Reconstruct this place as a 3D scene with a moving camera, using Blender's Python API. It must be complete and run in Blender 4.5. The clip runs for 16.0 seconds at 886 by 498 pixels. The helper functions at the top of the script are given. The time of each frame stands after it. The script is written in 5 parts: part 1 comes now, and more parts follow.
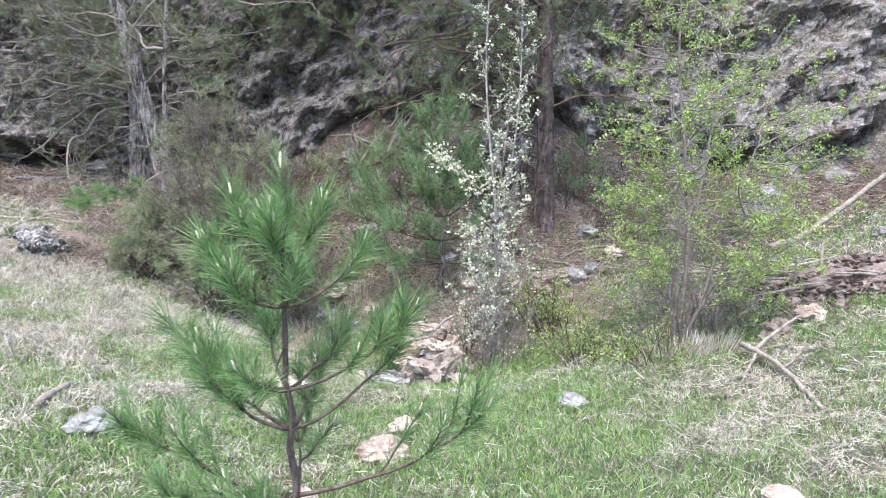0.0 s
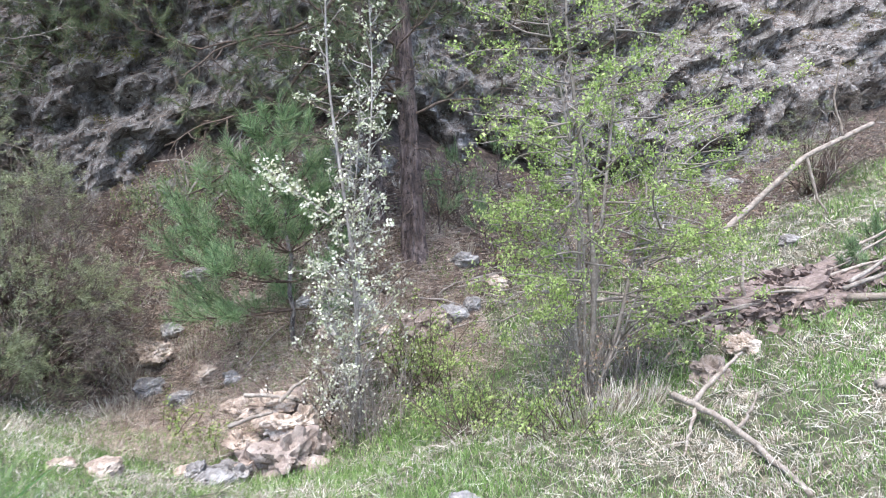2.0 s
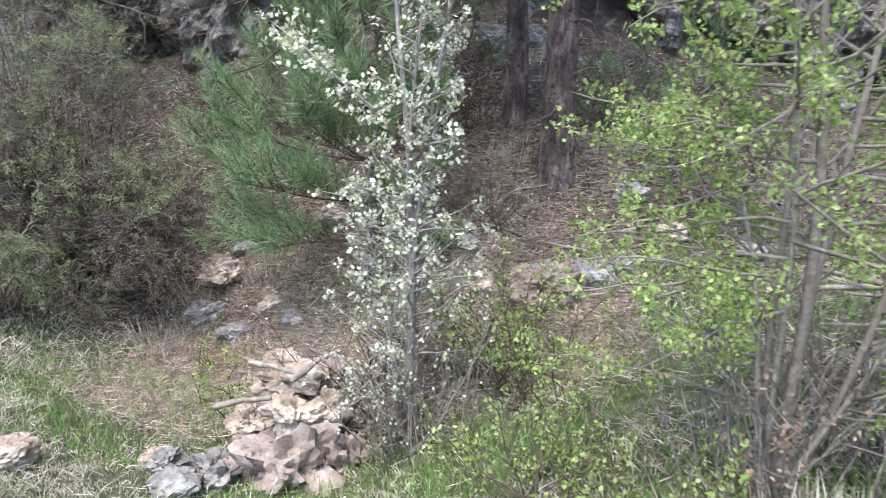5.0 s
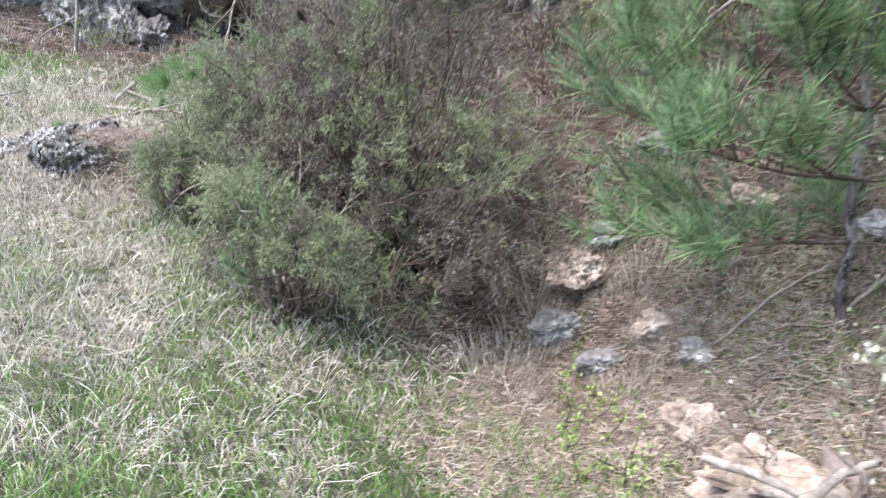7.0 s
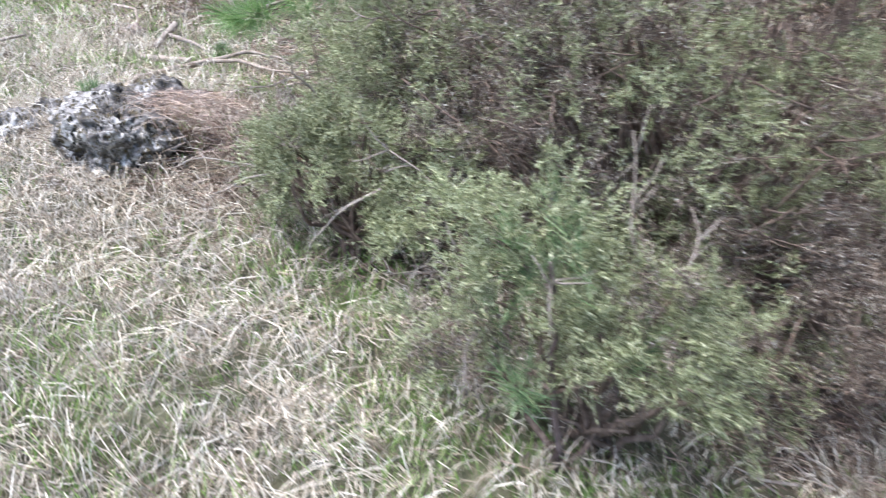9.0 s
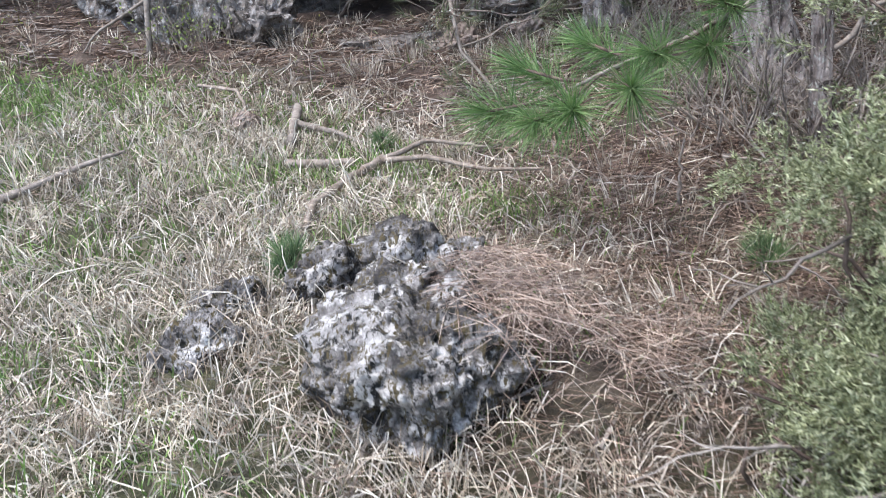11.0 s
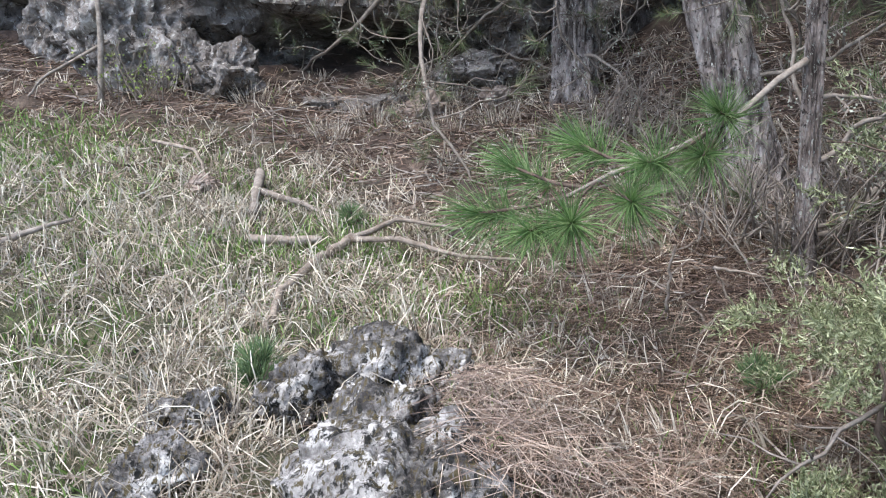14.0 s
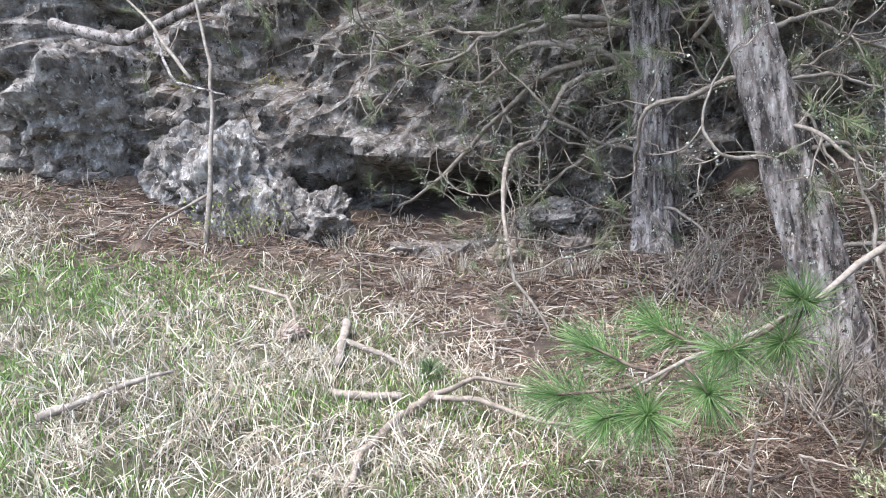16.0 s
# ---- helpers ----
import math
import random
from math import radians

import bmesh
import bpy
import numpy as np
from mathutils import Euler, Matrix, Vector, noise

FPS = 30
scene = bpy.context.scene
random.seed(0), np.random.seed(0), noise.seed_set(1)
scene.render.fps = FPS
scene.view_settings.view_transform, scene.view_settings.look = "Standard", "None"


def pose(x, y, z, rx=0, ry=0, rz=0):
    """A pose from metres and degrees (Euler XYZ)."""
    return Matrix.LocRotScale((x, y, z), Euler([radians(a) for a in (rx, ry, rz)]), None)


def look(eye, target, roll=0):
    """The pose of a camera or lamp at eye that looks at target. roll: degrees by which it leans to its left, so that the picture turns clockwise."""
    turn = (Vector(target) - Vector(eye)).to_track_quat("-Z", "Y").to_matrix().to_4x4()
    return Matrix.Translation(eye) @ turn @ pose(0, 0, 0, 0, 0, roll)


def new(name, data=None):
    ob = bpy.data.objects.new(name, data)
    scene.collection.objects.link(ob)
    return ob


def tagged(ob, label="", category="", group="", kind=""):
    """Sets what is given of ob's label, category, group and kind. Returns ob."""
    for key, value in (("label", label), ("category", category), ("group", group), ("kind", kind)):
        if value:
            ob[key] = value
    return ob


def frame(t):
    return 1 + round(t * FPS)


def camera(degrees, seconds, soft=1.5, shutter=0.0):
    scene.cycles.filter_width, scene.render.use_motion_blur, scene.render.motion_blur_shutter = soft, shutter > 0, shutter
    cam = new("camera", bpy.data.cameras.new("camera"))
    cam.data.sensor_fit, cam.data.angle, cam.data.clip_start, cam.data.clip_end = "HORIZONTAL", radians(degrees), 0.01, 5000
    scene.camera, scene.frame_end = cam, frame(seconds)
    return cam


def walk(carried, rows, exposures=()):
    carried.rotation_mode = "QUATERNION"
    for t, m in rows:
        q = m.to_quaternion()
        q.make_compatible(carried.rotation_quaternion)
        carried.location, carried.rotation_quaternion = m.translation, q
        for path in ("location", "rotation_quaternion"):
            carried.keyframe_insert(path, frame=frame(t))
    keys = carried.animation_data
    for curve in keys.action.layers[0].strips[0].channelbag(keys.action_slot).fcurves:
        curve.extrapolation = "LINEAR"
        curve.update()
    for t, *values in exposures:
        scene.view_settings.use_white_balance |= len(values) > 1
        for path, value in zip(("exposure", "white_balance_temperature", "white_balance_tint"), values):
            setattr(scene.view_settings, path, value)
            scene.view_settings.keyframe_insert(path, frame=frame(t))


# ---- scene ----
cam = camera(61.4, 16.0, soft=1.0, shutter=0.3)
METRES, EYE, TILT, LEAN, TURN = 12.0, 1.55, -9.0, 0.0, 0.0
ROWS = [
    (0.0, 0.0, 0.0, 0.0, 0.0, 0.0, -0.0),
    (0.5, 0.0047, 0.0329, -0.0003, -1.15, -0.4, 1.36),
    (1.0, 0.0026, 0.0686, -0.0016, -5.7, -0.28, 1.26),
    (1.5, 0.0073, 0.1034, 0.0018, -9.26, -1.7, 1.73),
    (2.0, 0.0252, 0.1429, 0.0073, -9.29, 1.93, 3.74),
    (2.5, 0.0461, 0.1888, 0.0054, -14.14, 2.48, 0.16),
    (3.0, 0.0685, 0.2207, 0.0104, -15.31, -3.49, 3.69),
    (5.5, 0.1138, 0.3758, 0.0233, 13.55, -5.83, -1.12),
    (6.0, 0.0797, 0.4115, 0.0224, 17.85, -6.11, 0.95),
    (6.5, 0.0465, 0.4505, 0.0238, 26.46, -4.55, -1.98),
    (7.0, -0.0059, 0.4734, 0.0155, 27.97, -7.76, -2.02),
    (7.5, -0.0485, 0.4996, 0.0123, 28.65, -10.74, 0.11),
    (8.0, -0.0969, 0.5303, 0.0199, 29.11, -9.76, 1.38),
    (8.5, -0.138, 0.5504, 0.0228, 23.69, -11.3, -0.63),
    (9.0, -0.1758, 0.5709, 0.0207, 27.32, -11.6, -1.45),
    (9.5, -0.2233, 0.5919, 0.0248, 31.37, -9.82, -0.55),
    (10.0, -0.2744, 0.609, 0.0342, 28.87, -10.84, 3.48),
    (12.5, -0.3532, 0.6452, 0.0674, 21.51, -9.32, 1.67),
    (13.0, -0.3527, 0.6448, 0.0677, 20.81, -8.58, 1.71),
    (13.5, -0.3526, 0.6443, 0.068, 21.04, -8.09, 1.97),
    (14.0, -0.3518, 0.6424, 0.0694, 21.36, -7.61, 1.16),
    (14.5, -0.3524, 0.6401, 0.0782, 26.99, -7.47, 3.74),
    (15.0, -0.3527, 0.6416, 0.0833, 28.37, -5.7, 1.51),
    (15.5, -0.3507, 0.6399, 0.0871, 27.58, -0.57, 0.73),
    (16.0, -0.3478, 0.6356, 0.0868, 27.66, 1.38, 0.1),
]
walk(cam, [(t, pose(0, 0, EYE, TILT, LEAN, TURN) @ pose(METRES * x, METRES * y, METRES * z, 90 + pitch, roll, yaw)) for t, x, y, z, yaw, pitch, roll in ROWS],
     exposures=[(0.0, 2.08, 6000, 11), (3.2, 2.0, 5950, 11), (5.3, 1.94, 6050, 10), (7.2, 2.2, 6000, 10), (8.8, 2.24, 6000, 13), (10.2, 1.88, 6000, 13), (12.0, 1.53, 6150, 10), (14.5, 1.62, 6150, 10), (15.0, 1.7, 6150, 10), (16.0, 2.23, 6150, 10)])

# ---- light: bright overcast spring day ----
world = bpy.data.worlds.new("overcast_sky")
scene.world = world
world.use_nodes = True
wn, wl = world.node_tree.nodes, world.node_tree.links
sky = wn.new("ShaderNodeTexSky")
sky.sky_type, sky.sun_disc = "NISHITA", False
sky.sun_elevation, sky.sun_rotation = radians(66), radians(202)
sky.dust_density, sky.ozone_density = 2.0, 1.0
wl.new(sky.outputs[0], wn["Background"].inputs[0])
wn["Background"].inputs[1].default_value = 0.13
sun = new("sun", bpy.data.lights.new("sun", "SUN"))
sun.data.energy, sun.data.angle, sun.data.color = 1.5, radians(32), (1.0, 0.965, 0.90)
sun.matrix_world = look((-2, -5, 12), (0, 0, 0))


# ---- materials ----
def nodes_of(m):
    m.use_nodes = True
    return m.node_tree.nodes, m.node_tree.links, m.node_tree.nodes["Principled BSDF"]


def noise_tex(n, l, scale, detail=6.0, rough=0.6, stretch=None):
    co = n.new("ShaderNodeTexCoord")
    t = n.new("ShaderNodeTexNoise")
    t.inputs["Scale"].default_value, t.inputs["Detail"].default_value, t.inputs["Roughness"].default_value = scale, detail, rough
    if stretch:
        mp = n.new("ShaderNodeMapping")
        mp.inputs["Scale"].default_value = stretch
        l.new(co.outputs["Object"], mp.inputs[0]), l.new(mp.outputs[0], t.inputs["Vector"])
    else:
        l.new(co.outputs["Object"], t.inputs["Vector"])
    return t


def ramp(n, l, source, stops):
    r = n.new("ShaderNodeValToRGB")
    while len(r.color_ramp.elements) < len(stops):
        r.color_ramp.elements.new(0.5)
    for e, (p, c) in zip(r.color_ramp.elements, stops):
        e.position, e.color = p, (*c, 1)
    l.new(source, r.inputs[0])
    return r.outputs[0]


def blend(n, l, fac, a, b, kind="MIX"):
    m = n.new("ShaderNodeMix")
    m.data_type, m.blend_type = "RGBA", kind
    for sock, v in ((m.inputs[0], fac), (m.inputs[6], a), (m.inputs[7], b)):
        if isinstance(v, (int, float)):
            sock.default_value = v
        elif isinstance(v, tuple):
            sock.default_value = (*v, 1)
        else:
            l.new(v, sock)
    return m.outputs[2]


def bump(n, l, b, height, strength, distance):
    k = n.new("ShaderNodeBump")
    k.inputs["Strength"].default_value, k.inputs["Distance"].default_value = strength, distance
    l.new(height, k.inputs["Height"]), l.new(k.outputs[0], b.inputs["Normal"])


def leaf_mat(name, stops, through_leaf=0.3, rough=0.55):
    """Foliage: each leaf or needle takes its own tone."""
    m = bpy.data.materials.new(name)
    n, l, b = nodes_of(m)
    g = n.new("ShaderNodeNewGeometry")
    col = ramp(n, l, g.outputs["Random Per Island"], stops)
    big = noise_tex(n, l, 2.3, 3.0)
    col = blend(n, l, 0.45, col, ramp(n, l, big.outputs[0], [(0.35, (0.7, 0.68, 0.66)), (0.65, (1.2, 1.2, 1.12))]), "MULTIPLY")
    tuft = noise_tex(n, l, 11.0, 3.0)
    col = blend(n, l, 0.5, col, ramp(n, l, tuft.outputs[0], [(0.38, (0.6, 0.6, 0.62)), (0.62, (1.3, 1.28, 1.2))]), "MULTIPLY")
    l.new(col, b.inputs["Base Color"])
    b.inputs["Roughness"].default_value = rough
    b.inputs["Specular IOR Level"].default_value = 0.3
    t = n.new("ShaderNodeBsdfTranslucent")
    l.new(col, t.inputs[0])
    mix = n.new("ShaderNodeMixShader")
    mix.inputs[0].default_value = through_leaf
    l.new(b.outputs[0], mix.inputs[1]), l.new(t.outputs[0], mix.inputs[2])
    l.new(mix.outputs[0], n["Material Output"].inputs[0])
    return m


def rough_mat(name, stops, scale, stretch=None, spots=None, spot_scale=9.0, spot_at=0.6, depth=0.02, fine=60.0):
    """Stone, bark, soil or dead wood: colour at two scales, spots with an edge of their own, and relief."""
    m = bpy.data.materials.new(name)
    n, l, b = nodes_of(m)
    big, small = noise_tex(n, l, scale, 8.0, 0.65, stretch), noise_tex(n, l, fine, 4.0, 0.7, stretch)
    col = ramp(n, l, big.outputs[0], stops)
    col = blend(n, l, 0.6, col, ramp(n, l, small.outputs[0], [(0.3, (0.55, 0.53, 0.52)), (0.7, (1.3, 1.3, 1.3))]), "MULTIPLY")
    for i, c in enumerate(spots or ()):
        s = noise_tex(n, l, spot_scale * (1 + 0.7 * i), 7.0, 0.7, (1 + i, 1.3, 1))
        s.inputs["Distortion"].default_value = 0.15
        f = ramp(n, l, s.outputs[0], [(spot_at, (0, 0, 0)), (spot_at + 0.05, (1, 1, 1))])
        col = blend(n, l, f, col, c)
    oi = n.new("ShaderNodeObjectInfo")
    tone = ramp(n, l, oi.outputs["Random"], [(0, (0.82, 0.8, 0.78)), (1, (1.12, 1.12, 1.12))])
    col = blend(n, l, 1.0, col, tone, "MULTIPLY")
    l.new(col, b.inputs["Base Color"])
    b.inputs["Roughness"].default_value = 0.92
    b.inputs["Specular IOR Level"].default_value = 0.2
    add = n.new("ShaderNodeMath")
    add.operation = "MULTIPLY_ADD"
    add.inputs[1].default_value = 0.35
    l.new(small.outputs[0], add.inputs[0]), l.new(big.outputs[0], add.inputs[2])
    bump(n, l, b, add.outputs[0], 0.8, depth)
    return m


STRAW = leaf_mat("dry_grass", [(0, (0.15, 0.115, 0.088)), (0.3, (0.41, 0.347, 0.277)), (0.65, (0.615, 0.555, 0.465)), (1, (0.81, 0.765, 0.68))], 0.2)
GREEN = leaf_mat("green_grass", [(0, (0.08, 0.145, 0.04)), (0.4, (0.17, 0.285, 0.075)), (0.75, (0.28, 0.42, 0.13)), (1, (0.46, 0.53, 0.29))], 0.35)
LITTER = leaf_mat("fallen_needles", [(0, (0.045, 0.03, 0.023)), (0.4, (0.145, 0.097, 0.075)), (0.75, (0.28, 0.198, 0.156)), (1, (0.47, 0.37, 0.30))], 0.1)
# same needles as LITTER, tone lightened to stand for better light
PALE_LIT_LITTER = leaf_mat("pale_lit_needles", [(0, (0.15, 0.105, 0.083)), (0.45, (0.33, 0.245, 0.20)), (0.8, (0.49, 0.39, 0.325)), (1, (0.63, 0.54, 0.46))], 0.1)
NEEDLE_YOUNG = leaf_mat("young_pine_needles", [(0, (0.08, 0.16, 0.05)), (0.5, (0.16, 0.28, 0.10)), (1, (0.30, 0.40, 0.19))], 0.3)
NEEDLE_OLD = leaf_mat("old_pine_needles", [(0, (0.07, 0.10, 0.05)), (0.5, (0.15, 0.185, 0.095)), (0.85, (0.23, 0.26, 0.15)), (1, (0.30, 0.22, 0.14))], 0.2)
NEEDLE_DARK = leaf_mat("shaded_pine_needles", [(0, (0.09, 0.16, 0.075)), (0.5, (0.20, 0.30, 0.14)), (1, (0.36, 0.44, 0.25))], 0.38)
JUNIPER = leaf_mat("juniper_needles", [(0, (0.07, 0.08, 0.036)), (0.4, (0.205, 0.23, 0.12)), (0.75, (0.365, 0.395, 0.235)), (1, (0.54, 0.555, 0.385))], 0.25)
JUNIPER_DEAD = leaf_mat("dead_juniper_sprigs", [(0, (0.03, 0.022, 0.018)), (0.5, (0.125, 0.092, 0.074)), (0.85, (0.27, 0.225, 0.19)), (1, (0.46, 0.45, 0.41))], 0.05)
LEAF = leaf_mat("spring_leaves", [(0, (0.17, 0.25, 0.06)), (0.5, (0.34, 0.445, 0.14)), (1, (0.55, 0.61, 0.27))], 0.47)
BLOSSOM = leaf_mat("pale_blossom", [(0, (0.28, 0.32, 0.17)), (0.3, (0.50, 0.52, 0.35)), (0.65, (0.68, 0.67, 0.54)), (1, (0.80, 0.77, 0.70))], 0.3)
RUSSET = leaf_mat("russet_buds", [(0, (0.22, 0.13, 0.09)), (0.6, (0.36, 0.26, 0.17)), (1, (0.48, 0.42, 0.26))], 0.2)
LICHEN = leaf_mat("beard_lichen", [(0, (0.30, 0.32, 0.27)), (1, (0.52, 0.55, 0.48))], 0.15)
MOSS = leaf_mat("moss", [(0, (0.10, 0.11, 0.02)), (1, (0.28, 0.27, 0.05))], 0.1)
BUD = rough_mat("pine_candle", [(0.3, (0.55, 0.45, 0.33)), (0.7, (0.78, 0.72, 0.6))], 30, depth=0.002)
BARK = rough_mat("pine_bark", [(0.38, (0.055, 0.046, 0.043)), (0.49, (0.23, 0.198, 0.185)), (0.62, (0.45, 0.41, 0.395))], 16, (1, 1, 0.3), [(0.05, 0.041, 0.038), (0.42, 0.44, 0.41)], 26, 0.57, 0.07, 90)
BARK_RED = rough_mat("red_pine_bark", [(0.36, (0.045, 0.036, 0.034)), (0.5, (0.12, 0.09, 0.082)), (0.64, (0.24, 0.19, 0.175))], 11, (1, 1, 0.4), [(0.035, 0.03, 0.028)], 26, 0.56, 0.04, 90)
TWIG = rough_mat("grey_twig", [(0.3, (0.14, 0.115, 0.095)), (0.6, (0.30, 0.265, 0.23)), (0.8, (0.42, 0.40, 0.36))], 20, None, None, depth=0.004)
SHOOT = rough_mat("brown_shoot", [(0.36, (0.055, 0.041, 0.033)), (0.64, (0.18, 0.135, 0.107))], 25, None, None, depth=0.004)
PALE_BARK = rough_mat("pale_smooth_bark", [(0.36, (0.16, 0.14, 0.12)), (0.64, (0.40, 0.37, 0.34))], 12, (1, 1, 0.4), [(0.16, 0.13, 0.11)], 16, 0.64, 0.004)
DEADWOOD = rough_mat("weathered_wood", [(0.3, (0.15, 0.12, 0.095)), (0.6, (0.32, 0.275, 0.23)), (0.8, (0.50, 0.46, 0.41))], 18, (1, 1, 1), [(0.15, 0.115, 0.09)], 14, 0.6, 0.008)
STONE_TAN = rough_mat("tan_limestone", [(0.34, (0.20, 0.145, 0.107)), (0.5, (0.42, 0.338, 0.27)), (0.68, (0.66, 0.58, 0.495))], 5, None, [(0.18, 0.134, 0.10), (0.35, 0.32, 0.29)], 7, 0.61, 0.03, 40)
STONE_GREY = rough_mat("grey_limestone", [(0.34, (0.115, 0.103, 0.096)), (0.5, (0.25, 0.235, 0.222)), (0.68, (0.44, 0.425, 0.405))], 6, None, [(0.09, 0.078, 0.068), (0.33, 0.28, 0.235)], 7, 0.6, 0.03, 40)
STONE_LICHEN = rough_mat("lichened_rock", [(0.38, (0.06, 0.055, 0.053)), (0.48, (0.20, 0.19, 0.182)), (0.58, (0.42, 0.405, 0.39))], 10, None, [(0.64, 0.62, 0.59), (0.03, 0.03, 0.028), (0.11, 0.09, 0.05)], 11, 0.53, 0.05, 80)
STONE_EARTH = rough_mat("earthy_stone", [(0.3, (0.17, 0.13, 0.105)), (0.55, (0.32, 0.26, 0.22)), (0.75, (0.46, 0.41, 0.36))], 7, None, [(0.09, 0.065, 0.05)], 9, 0.6, 0.03, 40)
CLIFF = rough_mat("conglomerate_cliff", [(0.34, (0.06, 0.053, 0.048)), (0.45, (0.18, 0.163, 0.15)), (0.57, (0.34, 0.317, 0.30)), (0.7, (0.56, 0.54, 0.515))], 6.5, None, [(0.055, 0.046, 0.04), (0.54, 0.53, 0.51), (0.22, 0.17, 0.13)], 8, 0.57, 0.16, 34)
BARK_MULCH = rough_mat("rotten_bark", [(0.3, (0.10, 0.075, 0.065)), (0.6, (0.25, 0.195, 0.17)), (0.8, (0.42, 0.36, 0.32))], 14, None, None, depth=0.01)


def ground_mat():
    m = bpy.data.materials.new("meadow_soil")
    n, l, b = nodes_of(m)
    at = n.new("ShaderNodeAttribute")
    at.attribute_name = "litter"
    big, mid, small = noise_tex(n, l, 0.9, 6), noise_tex(n, l, 7.0, 8, 0.7), noise_tex(n, l, 70.0, 5, 0.7)
    grassy = ramp(n, l, mid.outputs[0], [(0.34, (0.032, 0.034, 0.017)), (0.5, (0.078, 0.08, 0.04)), (0.66, (0.175, 0.165, 0.10))])
    brown = ramp(n, l, mid.outputs[0], [(0.34, (0.03, 0.021, 0.017)), (0.52, (0.085, 0.06, 0.047)), (0.68, (0.19, 0.142, 0.115))])
    col = blend(n, l, at.outputs["Fac"], grassy, brown)
    col = blend(n, l, 0.5, col, ramp(n, l, small.outputs[0], [(0.3, (0.5, 0.5, 0.5)), (0.7, (1.35, 1.32, 1.3))]), "MULTIPLY")
    col = blend(n, l, 0.3, col, ramp(n, l, big.outputs[0], [(0.35, (0.8, 0.8, 0.75)), (0.65, (1.2, 1.15, 1.1))]), "MULTIPLY")
    l.new(col, b.inputs["Base Color"])
    b.inputs["Roughness"].default_value = 0.95
    bump(n, l, b, small.outputs[0], 0.9, 0.02)
    return m


GROUND = ground_mat()

# ---- geometry helpers ----
rng = np.random.default_rng(7)
UP = np.array([0.0, 0.0, 1.0])


def unit(v):
    v = np.asarray(v, float)
    return v / np.maximum(np.linalg.norm(v, axis=-1, keepdims=True), 1e-9)


def to_mesh(name, v, f, material, smooth=False):
    """A mesh of triangles from arrays."""
    me = bpy.data.meshes.new(name)
    v, f = np.asarray(v, np.float32), np.asarray(f, np.int32)
    me.vertices.add(len(v)), me.loops.add(len(f) * 3), me.polygons.add(len(f))
    me.vertices.foreach_set("co", v.ravel())
    me.loops.foreach_set("vertex_index", f.ravel())
    me.polygons.foreach_set("loop_start", np.arange(0, len(f) * 3, 3, dtype=np.int32))
    me.polygons.foreach_set("use_smooth", np.full(len(f), smooth))
    me.materials.append(material)
    me.update(calc_edges=True)
    return me


def join(pieces):
    vs, fs, k = [], [], 0
    for v, f in pieces:
        vs.append(v), fs.append(np.asarray(f) + k)
        k += len(v)
    return np.concatenate(vs), np.concatenate(fs)


MASSES = ("needles", "foliage", "dead_foliage", "twig_tangle", "stem_tangle", "lichen", "blossom", "bark_litter")


def place_of(ob):
    at = Vector((0, 0, 0))
    while ob:
        at, ob = at + ob.location, ob.parent
    return np.array(at)


def part(name, vf, material, parent, label="", smooth=False):
    """One mesh object, given in world places, under a thing or under a part."""
    ob = new(name, to_mesh(name, vf[0] - place_of(parent), vf[1], material, smooth))
    ob.parent = parent
    return tagged(ob, label=label, kind="stuff" if name in MASSES else "")


def solid(name, vf, material, label, category, smooth=True, group="", kind=""):
    """A thing that is one mesh, with its origin at its base."""
    v = np.asarray(vf[0], float)
    base = np.array([v[:, 0].mean(), v[:, 1].mean(), v[:, 2].min()])
    ob = new(name, to_mesh(name, v - base, vf[1], material, smooth))
    ob.location = base
    return tagged(ob, label, category, group, kind)


def root(name, at, label, category, group=""):
    ob = new(name)
    ob.location = at
    ob.empty_display_size = 0.1
    return tagged(ob, label, category, group)


def blades(p, d, length, width, sag=0.3):
    """Bent, tapering blades or needles: five corners and three faces each."""
    n = len(p)
    d = unit(d)
    length, width = np.broadcast_to(length, n)[:, None], np.broadcast_to(width, n)[:, None]
    sag = np.broadcast_to(sag, n)[:, None]
    side = unit(np.cross(d, unit(rng.normal(size=(n, 3))))) * width * 0.5
    mid = p + d * length * 0.55 - UP * sag * length * 0.22
    tip = p + d * length * (1 - 0.25 * sag) - UP * sag * length * 0.75
    v = np.stack([p - side, p + side, mid + side * 0.8, mid - side * 0.8, tip], 1).reshape(-1, 3)
    k = np.arange(n)[:, None] * 5
    f = np.concatenate([k + [0, 1, 2], k + [0, 2, 3], k + [3, 2, 4]], 1).reshape(-1, 3)
    return v, f


def long_blades(p, d, length, width, sag):
    """Arching grass blades: seven corners and five faces each."""
    n = len(p)
    d = unit(d)
    length, width, sag = (np.broadcast_to(q, n)[:, None] for q in (length, width, sag))
    side = unit(np.cross(d, unit(rng.normal(size=(n, 3)) + [0, 0, 0.6]))) * width * 0.5
    drift = 0.12 * rng.normal(size=(n, 3)) * length
    a, b, c = (p + d * length * q * (1 - 0.3 * sag * q * q) - UP * sag * length * 0.8 * q * q + drift * q * q for q in (0.4, 0.75, 1.0))
    v = np.stack([p - side, p + side, a + side, a - side, b + side * 0.7, b - side * 0.7, c], 1).reshape(-1, 3)
    k = np.arange(n)[:, None] * 7
    f = np.concatenate([k + [0, 1, 2], k + [0, 2, 3], k + [3, 2, 4], k + [3, 4, 5], k + [5, 4, 6]], 1).reshape(-1, 3)
    return v, f


